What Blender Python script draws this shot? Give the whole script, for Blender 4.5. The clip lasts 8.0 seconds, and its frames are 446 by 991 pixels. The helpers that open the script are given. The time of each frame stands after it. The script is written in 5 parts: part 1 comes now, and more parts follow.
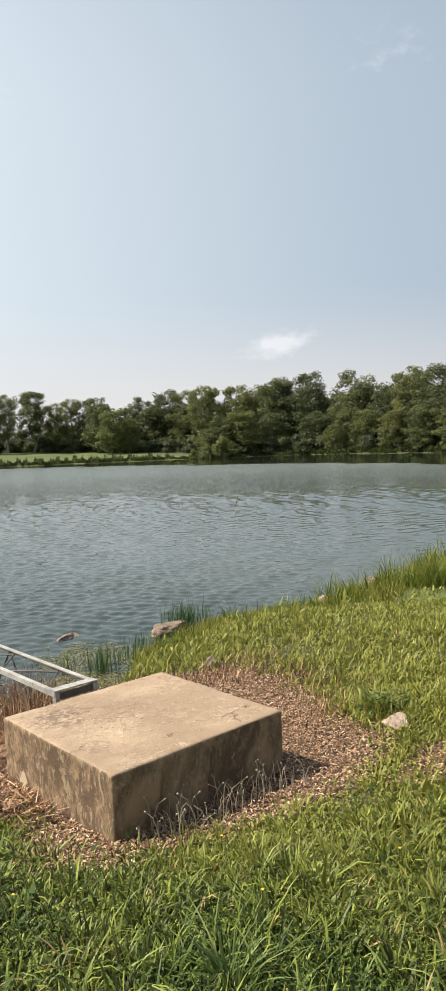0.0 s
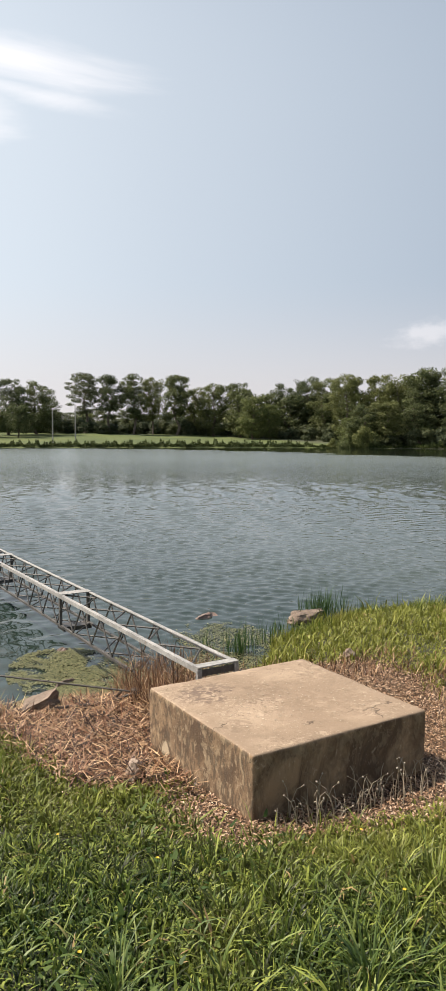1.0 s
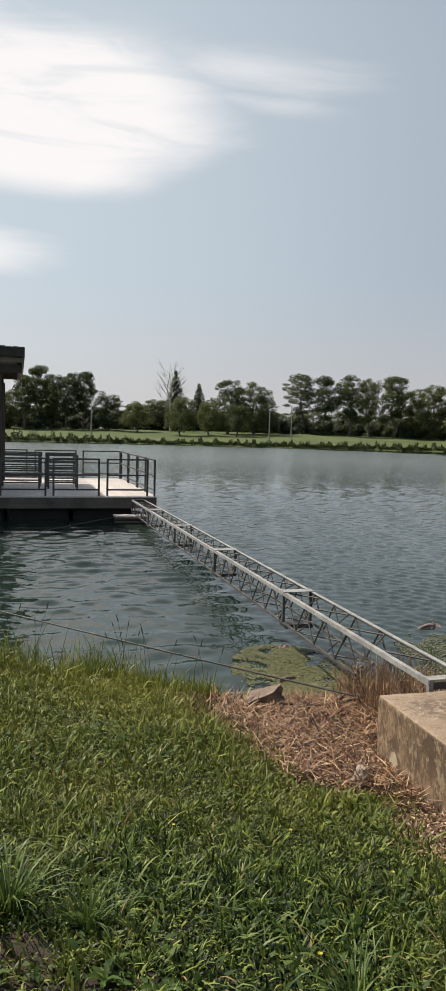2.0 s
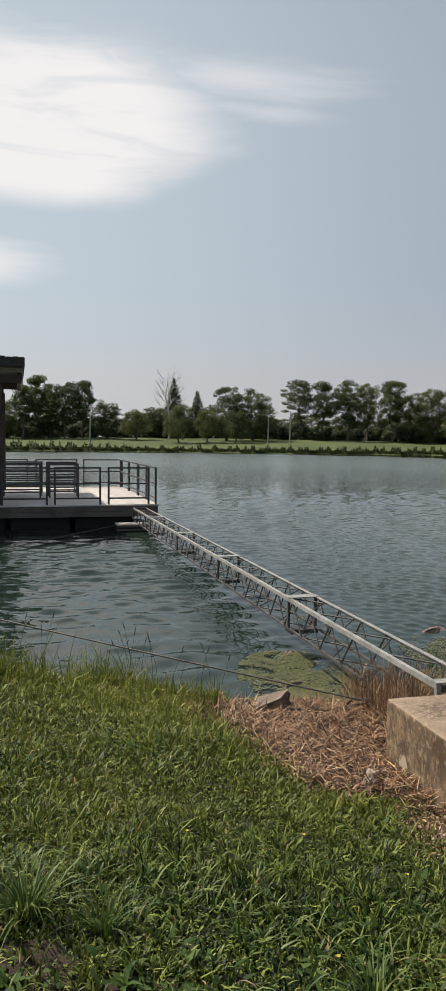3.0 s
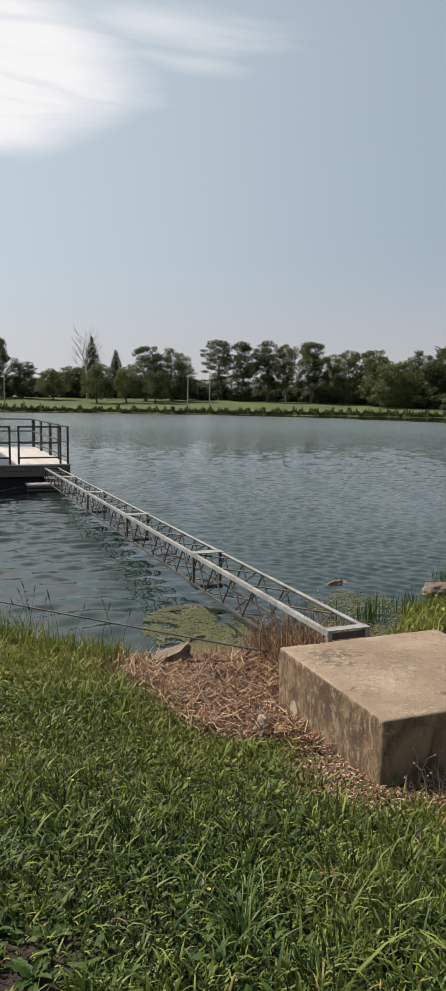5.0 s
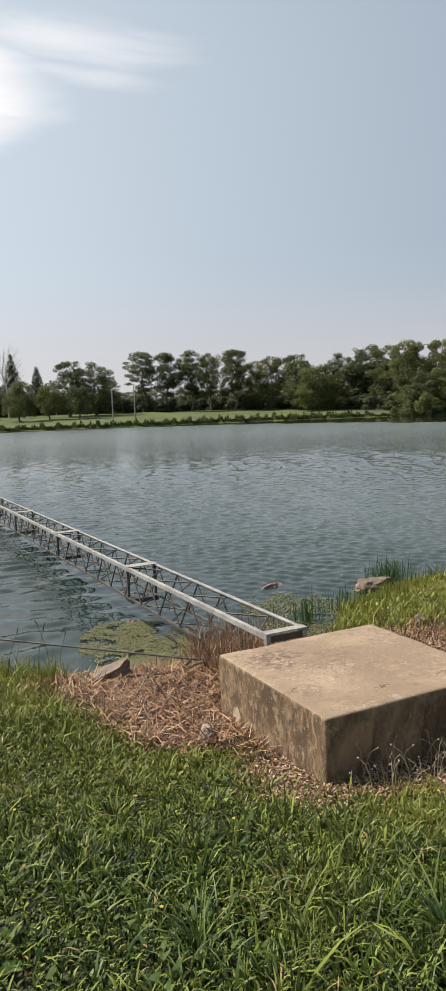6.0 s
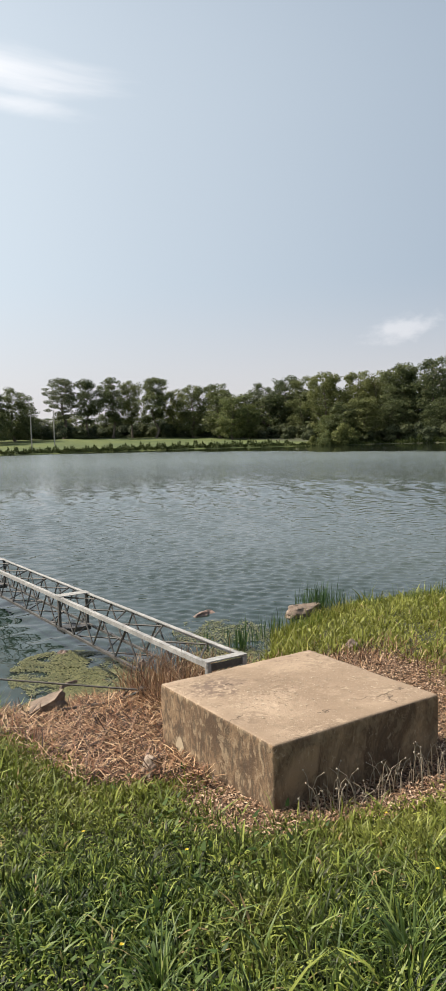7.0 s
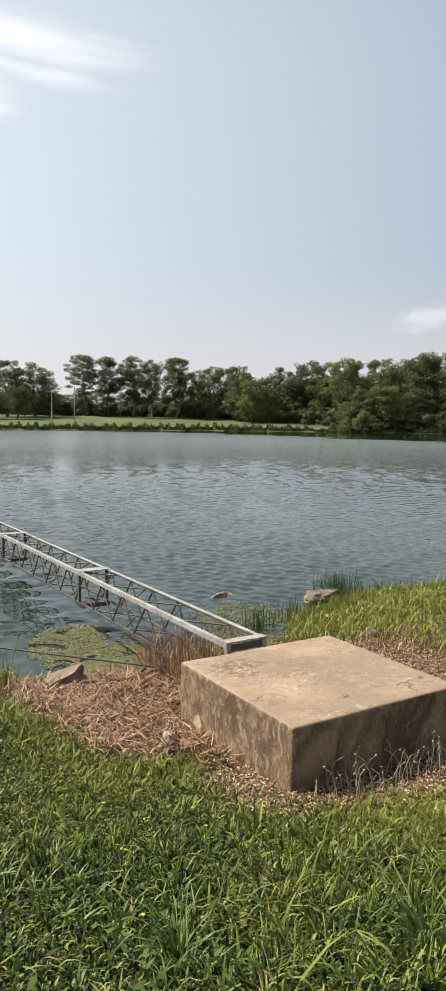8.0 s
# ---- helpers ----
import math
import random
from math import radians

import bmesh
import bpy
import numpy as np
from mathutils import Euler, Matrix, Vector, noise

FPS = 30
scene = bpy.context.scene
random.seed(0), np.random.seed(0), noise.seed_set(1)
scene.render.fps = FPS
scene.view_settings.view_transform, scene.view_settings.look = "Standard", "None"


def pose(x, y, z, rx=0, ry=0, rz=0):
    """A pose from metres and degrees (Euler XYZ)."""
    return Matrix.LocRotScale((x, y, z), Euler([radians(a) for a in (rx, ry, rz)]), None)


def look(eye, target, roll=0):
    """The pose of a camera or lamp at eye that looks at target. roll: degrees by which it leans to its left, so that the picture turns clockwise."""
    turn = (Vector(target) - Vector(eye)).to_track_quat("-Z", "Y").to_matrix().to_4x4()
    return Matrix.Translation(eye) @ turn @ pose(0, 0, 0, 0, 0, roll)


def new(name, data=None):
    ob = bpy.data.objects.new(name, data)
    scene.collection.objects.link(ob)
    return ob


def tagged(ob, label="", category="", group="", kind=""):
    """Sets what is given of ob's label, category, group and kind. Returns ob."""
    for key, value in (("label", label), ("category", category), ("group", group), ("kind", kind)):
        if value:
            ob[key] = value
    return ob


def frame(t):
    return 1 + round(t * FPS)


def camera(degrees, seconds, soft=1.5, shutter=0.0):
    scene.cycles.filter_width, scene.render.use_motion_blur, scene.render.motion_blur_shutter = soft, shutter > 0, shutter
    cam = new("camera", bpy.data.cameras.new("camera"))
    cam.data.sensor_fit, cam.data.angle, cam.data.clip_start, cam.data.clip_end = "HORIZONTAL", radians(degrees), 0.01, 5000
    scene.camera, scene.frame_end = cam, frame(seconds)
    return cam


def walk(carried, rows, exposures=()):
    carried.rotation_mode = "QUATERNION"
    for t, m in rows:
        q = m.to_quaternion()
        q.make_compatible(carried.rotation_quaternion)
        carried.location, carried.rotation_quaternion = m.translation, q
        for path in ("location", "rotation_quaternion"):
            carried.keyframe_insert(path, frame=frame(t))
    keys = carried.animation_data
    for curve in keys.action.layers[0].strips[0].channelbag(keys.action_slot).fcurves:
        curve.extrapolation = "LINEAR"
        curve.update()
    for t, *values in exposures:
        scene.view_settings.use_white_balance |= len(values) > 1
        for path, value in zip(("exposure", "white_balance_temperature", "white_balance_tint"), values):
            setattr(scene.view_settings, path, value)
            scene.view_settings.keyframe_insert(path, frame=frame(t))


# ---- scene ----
cam = camera(33.29, 8.0, soft=0.75)
PATH = [
    (0, pose(-2.079, -3.251, 2.368, 86.08, 2.16, -42.25)),
    (0.5, pose(-2.111, -3.211, 2.364, 85.65, 0.50, -37.06)),
    (1, pose(-2.161, -3.186, 2.367, 85.27, -0.26, -31.62)),
    (1.5, pose(-2.219, -3.114, 2.357, 85.95, -0.99, -22.65)),
    (1.7, pose(-2.255, -3.093, 2.361, 85.41, -1.44, -18.92)),
    (2.25, pose(-2.345, -3.092, 2.361, 85.15, -1.38, -14.35)),
    (2.8, pose(-2.379, -3.104, 2.359, 85.20, -1.11, -14.90)),
    (3, pose(-2.357, -3.109, 2.363, 85.64, -0.67, -15.44)),
    (3.5, pose(-2.336, -3.133, 2.363, 85.58, -0.65, -17.95)),
    (4, pose(-2.284, -3.160, 2.349, 83.54, -0.35, -20.97)),
    (4.2, pose(-2.235, -3.185, 2.348, 82.64, 1.51, -22.91)),
    (4.55, pose(-2.205, -3.180, 2.337, 82.30, 1.10, -24.00)),
    (5.3, pose(-2.164, -3.154, 2.310, 82.72, -1.79, -20.00)),
    (5.5, pose(-2.157, -3.158, 2.313, 82.14, -0.84, -20.12)),
    (6, pose(-2.160, -3.154, 2.309, 83.40, 2.18, -27.16)),
    (6.5, pose(-2.235, -3.132, 2.318, 85.66, 1.79, -29.06)),
    (7, pose(-2.299, -3.101, 2.315, 85.34, 1.54, -33.23)),
    (7.5, pose(-2.335, -3.062, 2.313, 85.76, 0.97, -33.84)),
    (8, pose(-2.356, -3.056, 2.304, 84.03, -0.70, -31.75)),
]
# seconds, stops, kelvin, tint
EXPOSURES = [(0.0, 0.77, 6700, 10), (0.5, 0.70, 6650, 11), (1.0, 0.62, 6600, 13), (1.5, 0.40, 6550, 12), (1.7, 0.28, 6500, 11), (2.8, 0.04, 6420, 10), (3.5, 0.05, 6400, 10),
             (4.2, 0.08, 6300, 9), (5.5, 0.18, 6350, 10), (6.0, 0.36, 6430, 11), (6.5, 0.48, 6500, 11), (7.0, 0.57, 6500, 11), (8.0, 0.62, 6550, 12)]
walk(cam, PATH, EXPOSURES)

# ---- daylight ----
SUN_AZ, SUN_EL = -41.0, 50.0     # degrees from +Y towards +X, and above the horizon


def way(az, el):
    a, e = radians(az), radians(el)
    return Vector((math.sin(a) * math.cos(e), math.cos(a) * math.cos(e), math.sin(e)))


sun = new("sun", bpy.data.lights.new("sun", "SUN"))
sun.data.energy, sun.data.angle, sun.data.color = 5.0, radians(0.6), (1.0, 0.91, 0.77)
sun.matrix_world = look(way(SUN_AZ, SUN_EL) * 100, (0, 0, 0))

world = bpy.data.worlds.new("world")
scene.world = world
world.use_nodes = True


class Nodes:
    """Short writing for node trees."""

    def __init__(self, tree):
        self.tree = tree

    def add(self, kind):
        return self.tree.nodes.new(kind)

    def put(self, socket, value):
        if hasattr(value, "is_linked"):
            self.tree.links.new(value, socket)
        elif value is not None:
            socket.default_value = value

    def math(self, op, a, b=None, c=None, clamp=False):
        n = self.add("ShaderNodeMath")
        n.operation, n.use_clamp = op, clamp
        for i, v in enumerate((a, b, c)):
            self.put(n.inputs[i], v)
        return n.outputs[0]

    def mix(self, f, a, b):
        n = self.add("ShaderNodeMix")
        n.data_type = "RGBA"
        self.put(n.inputs[0], f), self.put(n.inputs[6], a), self.put(n.inputs[7], b)
        return n.outputs[2]

    def noise(self, vector, scale, detail=3.0, rough=0.55, warp=0.0):
        n = self.add("ShaderNodeTexNoise")
        self.put(n.inputs["Vector"], vector)
        n.inputs["Scale"].default_value, n.inputs["Detail"].default_value = scale, detail
        n.inputs["Roughness"].default_value, n.inputs["Distortion"].default_value = rough, warp
        return n.outputs[0]

    def step(self, value, lo, hi, a=0.0, b=1.0):
        n = self.add("ShaderNodeMapRange")
        n.interpolation_type = "SMOOTHSTEP"
        self.put(n.inputs[0], value)
        for i, v in enumerate((lo, hi, a, b)):
            n.inputs[i + 1].default_value = v
        return n.outputs[0]

    def scaled(self, vector, xyz):
        n = self.add("ShaderNodeMapping")
        self.put(n.inputs[0], vector)
        n.inputs[3].default_value = xyz
        return n.outputs[0]


def rgb(*c):
    return (*c, 1.0)


def make_sky():
    tree = world.node_tree
    tree.nodes.clear()
    N = Nodes(tree)
    sky = N.add("ShaderNodeTexSky")
    sky.sky_type, sky.sun_disc = "NISHITA", False
    sky.sun_elevation, sky.sun_rotation = radians(SUN_EL), radians(SUN_AZ)
    sky.air_density, sky.dust_density, sky.ozone_density, sky.altitude = 1.0, 2.5, 1.0, 200
    coords = N.add("ShaderNodeTexCoord").outputs["Generated"]
    split = N.add("ShaderNodeSeparateXYZ")
    N.put(split.inputs[0], coords)
    x, y, z = split.outputs
    az = N.math("MULTIPLY", N.math("ARCTAN2", x, y), 57.2958)
    el = N.math("MULTIPLY", N.math("ARCSINE", z), 57.2958)
    flat = N.add("ShaderNodeCombineXYZ")
    N.put(flat.inputs[0], az), N.put(flat.inputs[1], el)
    flat = flat.outputs[0]
    wisp = N.noise(N.scaled(flat, (0.05, 0.28, 1)), 1.0, 5.0, 0.6, 0.6)
    puff = N.noise(N.scaled(flat, (0.5, 0.9, 1)), 1.0, 5.0, 0.6)

    def oval(a, e, wa, we, tilt=0.0):
        da = N.math("DIVIDE", N.math("SUBTRACT", az, a), wa)
        rise = N.math("MULTIPLY", N.math("SUBTRACT", az, a), tilt)
        de = N.math("DIVIDE", N.math("SUBTRACT", N.math("SUBTRACT", el, e), rise), we)
        return N.math("SQRT", N.math("ADD", N.math("MULTIPLY", da, da), N.math("MULTIPLY", de, de)))

    def cloud(d, grain, amount, lo, hi):
        return N.step(N.math("SUBTRACT", N.math("ADD", 1.0, N.math("MULTIPLY", N.math("SUBTRACT", grain, 0.5), amount)), d), lo, hi)

    # the large cloud: flat base, right edge that leans out with height, streaked inside
    drift = N.math("SUBTRACT", wisp, 0.5)
    base_edge = N.step(N.math("ADD", el, N.math("MULTIPLY", drift, 1.6)), 15.9, 17.8)
    top_edge = N.step(N.math("ADD", el, N.math("MULTIPLY", drift, 7.0)), 28.5, 25.0)
    limit = N.math("ADD", N.math("ADD", 8.0, N.step(el, 15.5, 21.0, 0.0, 7.0)), N.step(el, 22.5, 27.5, 0.0, -5.0))
    side_edge = N.step(N.math("ADD", N.math("SUBTRACT", limit, az), N.math("MULTIPLY", drift, 8.0)), -2.5, 6.5)
    tail = N.step(az, -24, -12)
    fold = N.noise(N.scaled(flat, (0.07, 0.5, 1)), 1.0, 4.0, 0.55, 1.0)
    body = N.math("MULTIPLY", N.math("MULTIPLY", base_edge, top_edge), N.math("MULTIPLY", side_edge, tail))
    big = N.math("MULTIPLY", body, N.math("MAXIMUM", N.step(fold, 0.3, 0.56, 0.62, 1.0), N.step(el, 20.5, 18.5)))
    streak = N.math("MULTIPLY", cloud(oval(16.5, 24.9, 13, 2.1, -0.13), wisp, 2.0, 0.0, 1.3), 0.56)
    low = N.math("MULTIPLY", cloud(oval(-7, 12.4, 12.0, 2.4), wisp, 0.8, 0.0, 0.7), 0.8)
    small = N.math("MULTIPLY", cloud(oval(46.6, 7.4, 3.6, 1.35, 0.14), puff, 1.5, 0.1, 0.9), 0.26)
    bits = N.math("MULTIPLY", cloud(oval(55, 26.0, 8.5, 2.6), puff, 3.0, 0.55, 2.0), 0.17)
    mask = big
    thin = N.math("MULTIPLY", cloud(oval(18, 22.9, 10, 0.9, -0.1), wisp, 2.4, 0.0, 1.3), 0.4)
    for m in (streak, thin, low, small, bits):
        mask = N.math("MAXIMUM", mask, m)
    # summer haze, thick at the horizon, thin overhead, paler towards the sun
    toward = N.add("ShaderNodeVectorMath")
    toward.operation = "DOT_PRODUCT"
    N.put(toward.inputs[0], coords)
    toward.inputs[1].default_value = way(SUN_AZ, SUN_EL)
    haze = N.math("MULTIPLY", N.step(el, 22, 62, 0.9, 0.12), N.step(toward.outputs["Value"], -0.55, 0.1, 0.12, 1.0))
    base = N.add("ShaderNodeVectorMath")
    base.operation = "SCALE"
    N.put(base.inputs[0], sky.outputs[0])
    base.inputs["Scale"].default_value = 0.08
    sunward = N.step(az, 66, 12)
    low_hue = N.mix(sunward, rgb(0.56, 0.545, 0.555), rgb(0.60, 0.585, 0.59))
    high_hue = N.mix(sunward, rgb(0.318, 0.386, 0.462), rgb(0.53, 0.604, 0.666))
    high_hue = N.mix(N.step(az, 30, -8), high_hue, rgb(0.65, 0.735, 0.79))
    low_hue = N.mix(N.step(az, 30, -8), low_hue, rgb(0.72, 0.71, 0.712))
    hue = N.mix(N.step(el, 0, 12), low_hue, high_hue)
    glow = N.mix(haze, base.outputs[0], hue)
    aureole = N.add("ShaderNodeVectorMath")
    aureole.operation = "MULTIPLY_ADD"
    N.put(aureole.inputs[0], N.step(toward.outputs["Value"], 0.80, 0.995))
    aureole.inputs[1].default_value = (0.95, 0.92, 0.86)
    N.put(aureole.inputs[2], glow)
    glow = aureole.outputs[0]
    final = N.mix(mask, glow, (1.02, 0.985, 0.97, 1))
    out = N.add("ShaderNodeBackground")
    N.put(out.inputs[0], final)
    out.inputs[1].default_value = 0.86
    N.put(N.add("ShaderNodeOutputWorld").inputs[0], out.outputs[0])


make_sky()


# ---- materials ----
def material(name, rough=0.8, metal=0.0):
    m = bpy.data.materials.new(name)
    m.use_nodes = True
    N = Nodes(m.node_tree)
    b = m.node_tree.nodes["Principled BSDF"]
    b.inputs["Roughness"].default_value, b.inputs["Metallic"].default_value = rough, metal
    N.pos = N.add("ShaderNodeNewGeometry").outputs["Position"]
    N.obj = N.add("ShaderNodeTexCoord").outputs["Object"]
    N.bsdf = b
    return m, N


def bump(N, height, strength, distance):
    n = N.add("ShaderNodeBump")
    n.inputs["Strength"].default_value, n.inputs["Distance"].default_value = strength, distance
    N.put(n.inputs["Height"], height)
    N.put(N.bsdf.inputs["Normal"], n.outputs[0])


def leafy(name, dark, mid, light, through_light=0.3, patch=0.0, patch_scale=1.0, rough=0.55, gloss=0.35, pale_from=0.6, dry=0.0, meadow=0, glow=1.0, vary=0.0, dark_from=0.0, dark_to=0.55):
    """Leaves and blades: each island takes its own green, and light shines through."""
    m, N = material(name, rough)
    isl = N.add("ShaderNodeNewGeometry").outputs["Random Per Island"]
    dark, mid, light = ([0.87 * v for v in q] for q in (dark, mid, light))
    c = N.mix(N.step(isl, dark_from, dark_to), rgb(*dark), rgb(*mid))
    c = N.mix(N.step(isl, pale_from, 1.0), c, rgb(*light))
    if vary:
        # each tree its own shade of green
        own = N.add("ShaderNodeObjectInfo").outputs["Random"]
        c = N.mix(N.step(own, 0.35, 1.0, 0.0, vary), c, rgb(light[0] * 1.05, light[1] * 0.98, light[2] * 0.75))
        c = N.mix(N.step(own, 0.45, 0.0, 0.0, vary * 0.8), c, rgb(dark[0] * 0.8, dark[1] * 0.85, dark[2] * 0.9))
    if patch:
        c = N.mix(N.math("MULTIPLY", N.step(N.noise(N.pos, patch_scale, 3), 0.42, 0.68), patch), c, rgb(light[0] * 1.15, light[1] * 0.95, light[2]))
    if meadow:
        # lush on one side of the bank, dry and yellow on the open slope
        split = N.add("ShaderNodeSeparateXYZ")
        N.put(split.inputs[0], N.pos)
        along = N.math("ADD", N.math("ADD", N.math("MULTIPLY", split.outputs[1], 0.55), N.math("MULTIPLY", split.outputs[0], 0.6)), N.math("MULTIPLY", N.math("SUBTRACT", N.noise(N.pos, 0.9, 3), 0.5), 1.9))
        c = N.mix(N.step(along, -1.3, 1.5, 0.0, 0.62), c, rgb(0.26, 0.26, 0.05))
    if dry:
        c = N.mix(N.step(isl, dry, dry + 0.01), c, rgb(0.36, 0.25, 0.12))
    N.put(N.bsdf.inputs["Base Color"], c)
    N.bsdf.inputs["Specular IOR Level"].default_value = gloss
    t = N.add("ShaderNodeBsdfTranslucent")
    if glow == 1.0:
        N.put(t.inputs[0], c)
    else:
        bright = N.add("ShaderNodeVectorMath")
        bright.operation = "SCALE"
        N.put(bright.inputs[0], c)
        bright.inputs["Scale"].default_value = glow
        N.put(t.inputs[0], bright.outputs[0])
    s = N.add("ShaderNodeMixShader")
    s.inputs[0].default_value = through_light
    N.put(s.inputs[1], N.bsdf.outputs[0]), N.put(s.inputs[2], t.outputs[0])
    N.put(m.node_tree.nodes["Material Output"].inputs[0], s.outputs[0])
    return m


def tinted(name, a, b, scale=6.0, rough=0.8, metal=0.0, relief=0.2, depth=0.01, island=0.0, fine=40.0):
    """A surface between two colours, with coarse stains and fine grain."""
    m, N = material(name, rough, metal)
    coarse, grain = N.noise(N.obj, scale, 4, 0.6), N.noise(N.obj, fine, 4, 0.65)
    f = N.math("ADD", N.math("MULTIPLY", coarse, 0.6), N.math("MULTIPLY", grain, 0.4))
    if island:
        isl = N.add("ShaderNodeNewGeometry").outputs["Random Per Island"]
        f = N.math("ADD", N.math("MULTIPLY", f, 1 - island), N.math("MULTIPLY", isl, island))
        lo, hi = 0.1, 0.9
    else:
        lo, hi = 0.34, 0.66
    N.put(N.bsdf.inputs["Base Color"], N.mix(N.step(f, lo, hi), rgb(*a), rgb(*b)))
    N.put(N.bsdf.inputs["Roughness"], N.step(grain, 0.3, 0.7, rough - 0.08, min(1.0, rough + 0.08)))
    bump(N, grain, relief, depth)
    return m


# Darkest blades go near-black, painting the shade in the lawn's gaps.
GRASS = leafy("lawn_grass", (0.009, 0.021, 0.004), (0.084, 0.138, 0.019), (0.295, 0.345, 0.068), 0.22, 0.2, 0.9, rough=0.5, gloss=0.25, pale_from=0.55, dry=0.985, meadow=1, dark_from=0.16, dark_to=0.68)
BROAD = leafy("broad_grass", (0.036, 0.074, 0.016), (0.102, 0.16, 0.030), (0.25, 0.30, 0.078), 0.22, gloss=0.45, dry=0.97, meadow=1)
SHORE = leafy("shore_grass", (0.05, 0.09, 0.014), (0.15, 0.19, 0.028), (0.31, 0.31, 0.07), 0.35, 0.4, 1.4, gloss=0.2)
REED = leafy("reed", (0.03, 0.075, 0.02), (0.06, 0.12, 0.03), (0.12, 0.18, 0.05), 0.25)
WEED = leafy("weed_leaf", (0.03, 0.062, 0.014), (0.065, 0.108, 0.024), (0.115, 0.155, 0.04), 0.2, gloss=0.15)
FAR_WEED = leafy("far_weed", (0.020, 0.030, 0.010), (0.052, 0.072, 0.022), (0.105, 0.122, 0.038), 0.12, gloss=0.05)
STEM = leafy("dry_stem", (0.18, 0.145, 0.10), (0.32, 0.265, 0.19), (0.48, 0.42, 0.32), 0.15)
STRAW = leafy("straw", (0.03, 0.013, 0.007), (0.235, 0.112, 0.055), (0.66, 0.46, 0.27), 0.08, pale_from=0.6, dark_from=0.1)
CHIP = leafy("wood_chip", (0.11, 0.056, 0.030), (0.33, 0.20, 0.115), (0.64, 0.48, 0.34), 0.0, pale_from=0.66)
ALGAE = leafy("algae", (0.07, 0.076, 0.032), (0.155, 0.162, 0.068), (0.26, 0.25, 0.118), 0.1)
TANGLE = leafy("dry_weed", (0.085, 0.038, 0.02), (0.29, 0.16, 0.085), (0.52, 0.37, 0.22), 0.1, pale_from=0.65)
PETAL = leafy("petal", (0.55, 0.38, 0.02), (0.62, 0.45, 0.03), (0.7, 0.55, 0.05), 0.2)
LEAF_OAK = leafy("oak_leaf", (0.050, 0.066, 0.032), (0.100, 0.122, 0.055), (0.195, 0.215, 0.092), 0.36, gloss=0.12, glow=1.35, vary=0.45)
LEAF_LIGHT = leafy("light_leaf", (0.075, 0.098, 0.038), (0.132, 0.156, 0.058), (0.225, 0.242, 0.09), 0.38, gloss=0.12, glow=1.3, vary=0.25)
LEAF_DARK = leafy("dark_leaf", (0.044, 0.060, 0.036), (0.076, 0.096, 0.052), (0.135, 0.152, 0.073), 0.34, gloss=0.12, glow=1.2, vary=0.3)
BARK = tinted("bark", (0.07, 0.055, 0.042), (0.16, 0.13, 0.10), 2.0, 0.9, fine=12)
DEADWOOD = tinted("dead_wood", (0.30, 0.275, 0.25), (0.48, 0.445, 0.41), 1.0, 0.85, fine=8)
STEEL = tinted("galvanised_steel", (0.185, 0.182, 0.174), (0.36, 0.352, 0.335), 5.0, 0.7, 0.1, 0.1, 0.002)
RUSTY = tinted("dull_steel", (0.045, 0.043, 0.041), (0.115, 0.108, 0.10), 6.0, 0.65, 0.3, 0.1, 0.002)
RAIL = tinted("rail_metal", (0.045, 0.043, 0.042), (0.085, 0.08, 0.078), 5.0, 0.5, 0.3, 0.05, 0.002)
PLANK = tinted("deck_plank", (0.44, 0.39, 0.35), (0.64, 0.58, 0.53), 1.5, 0.6, island=0.0, fine=18)
TIMBER = tinted("weathered_timber", (0.032, 0.024, 0.019), (0.075, 0.058, 0.047), 2.0, 0.85, fine=22)
SHINGLE = tinted("roof_shingle", (0.03, 0.027, 0.025), (0.07, 0.062, 0.058), 3.0, 0.9, fine=30)
PALE_TRIM = tinted("pale_trim", (0.22, 0.19, 0.165), (0.32, 0.28, 0.25), 3.0, 0.8)
FASCIA = tinted("fascia_board", (0.07, 0.058, 0.05), (0.145, 0.122, 0.105), 1.6, 0.85, fine=20)
# Near-black puts the deep shade under the dock into the floats' colour.
FLOAT = tinted("float_plastic", (0.006, 0.006, 0.006), (0.014, 0.013, 0.012), 3.0, 0.85)
CABLE = tinted("wire_cable", (0.045, 0.04, 0.036), (0.10, 0.09, 0.08), 20, 0.6, 0.3)
ROCK = tinted("rock", (0.10, 0.071, 0.053), (0.255, 0.195, 0.148), 5.0, 0.9, 0.0, 0.6, 0.03, fine=28)
WHITE_ROCK = tinted("white_rock", (0.21, 0.155, 0.115), (0.40, 0.32, 0.25), 9.0, 0.9, 0.0, 0.5, 0.02, fine=45)
WET_ROCK = tinted("wet_rock", (0.10, 0.065, 0.05), (0.26, 0.18, 0.14), 9.0, 0.5, 0.0, 0.4, 0.02)
POLE = tinted("pale_pole", (0.22, 0.21, 0.19), (0.32, 0.30, 0.28), 1.0, 0.7)


BLOCK = (1.30, 1.26, 0.655)      # length, width, height of its top above the water
# place on the top, size, colour and strength
STAINS = ((0.22, 0.95, 0.20, (0.12, 0.082, 0.06), 0.8), (0.36, 1.02, 0.16, (0.13, 0.09, 0.066), 0.7), (0.62, 0.80, 0.22, (0.165, 0.115, 0.075), 0.55), (0.75, 0.45, 0.2, (0.18, 0.125, 0.08), 0.5),
          (0.15, 0.40, 0.12, (0.15, 0.105, 0.07), 0.5))


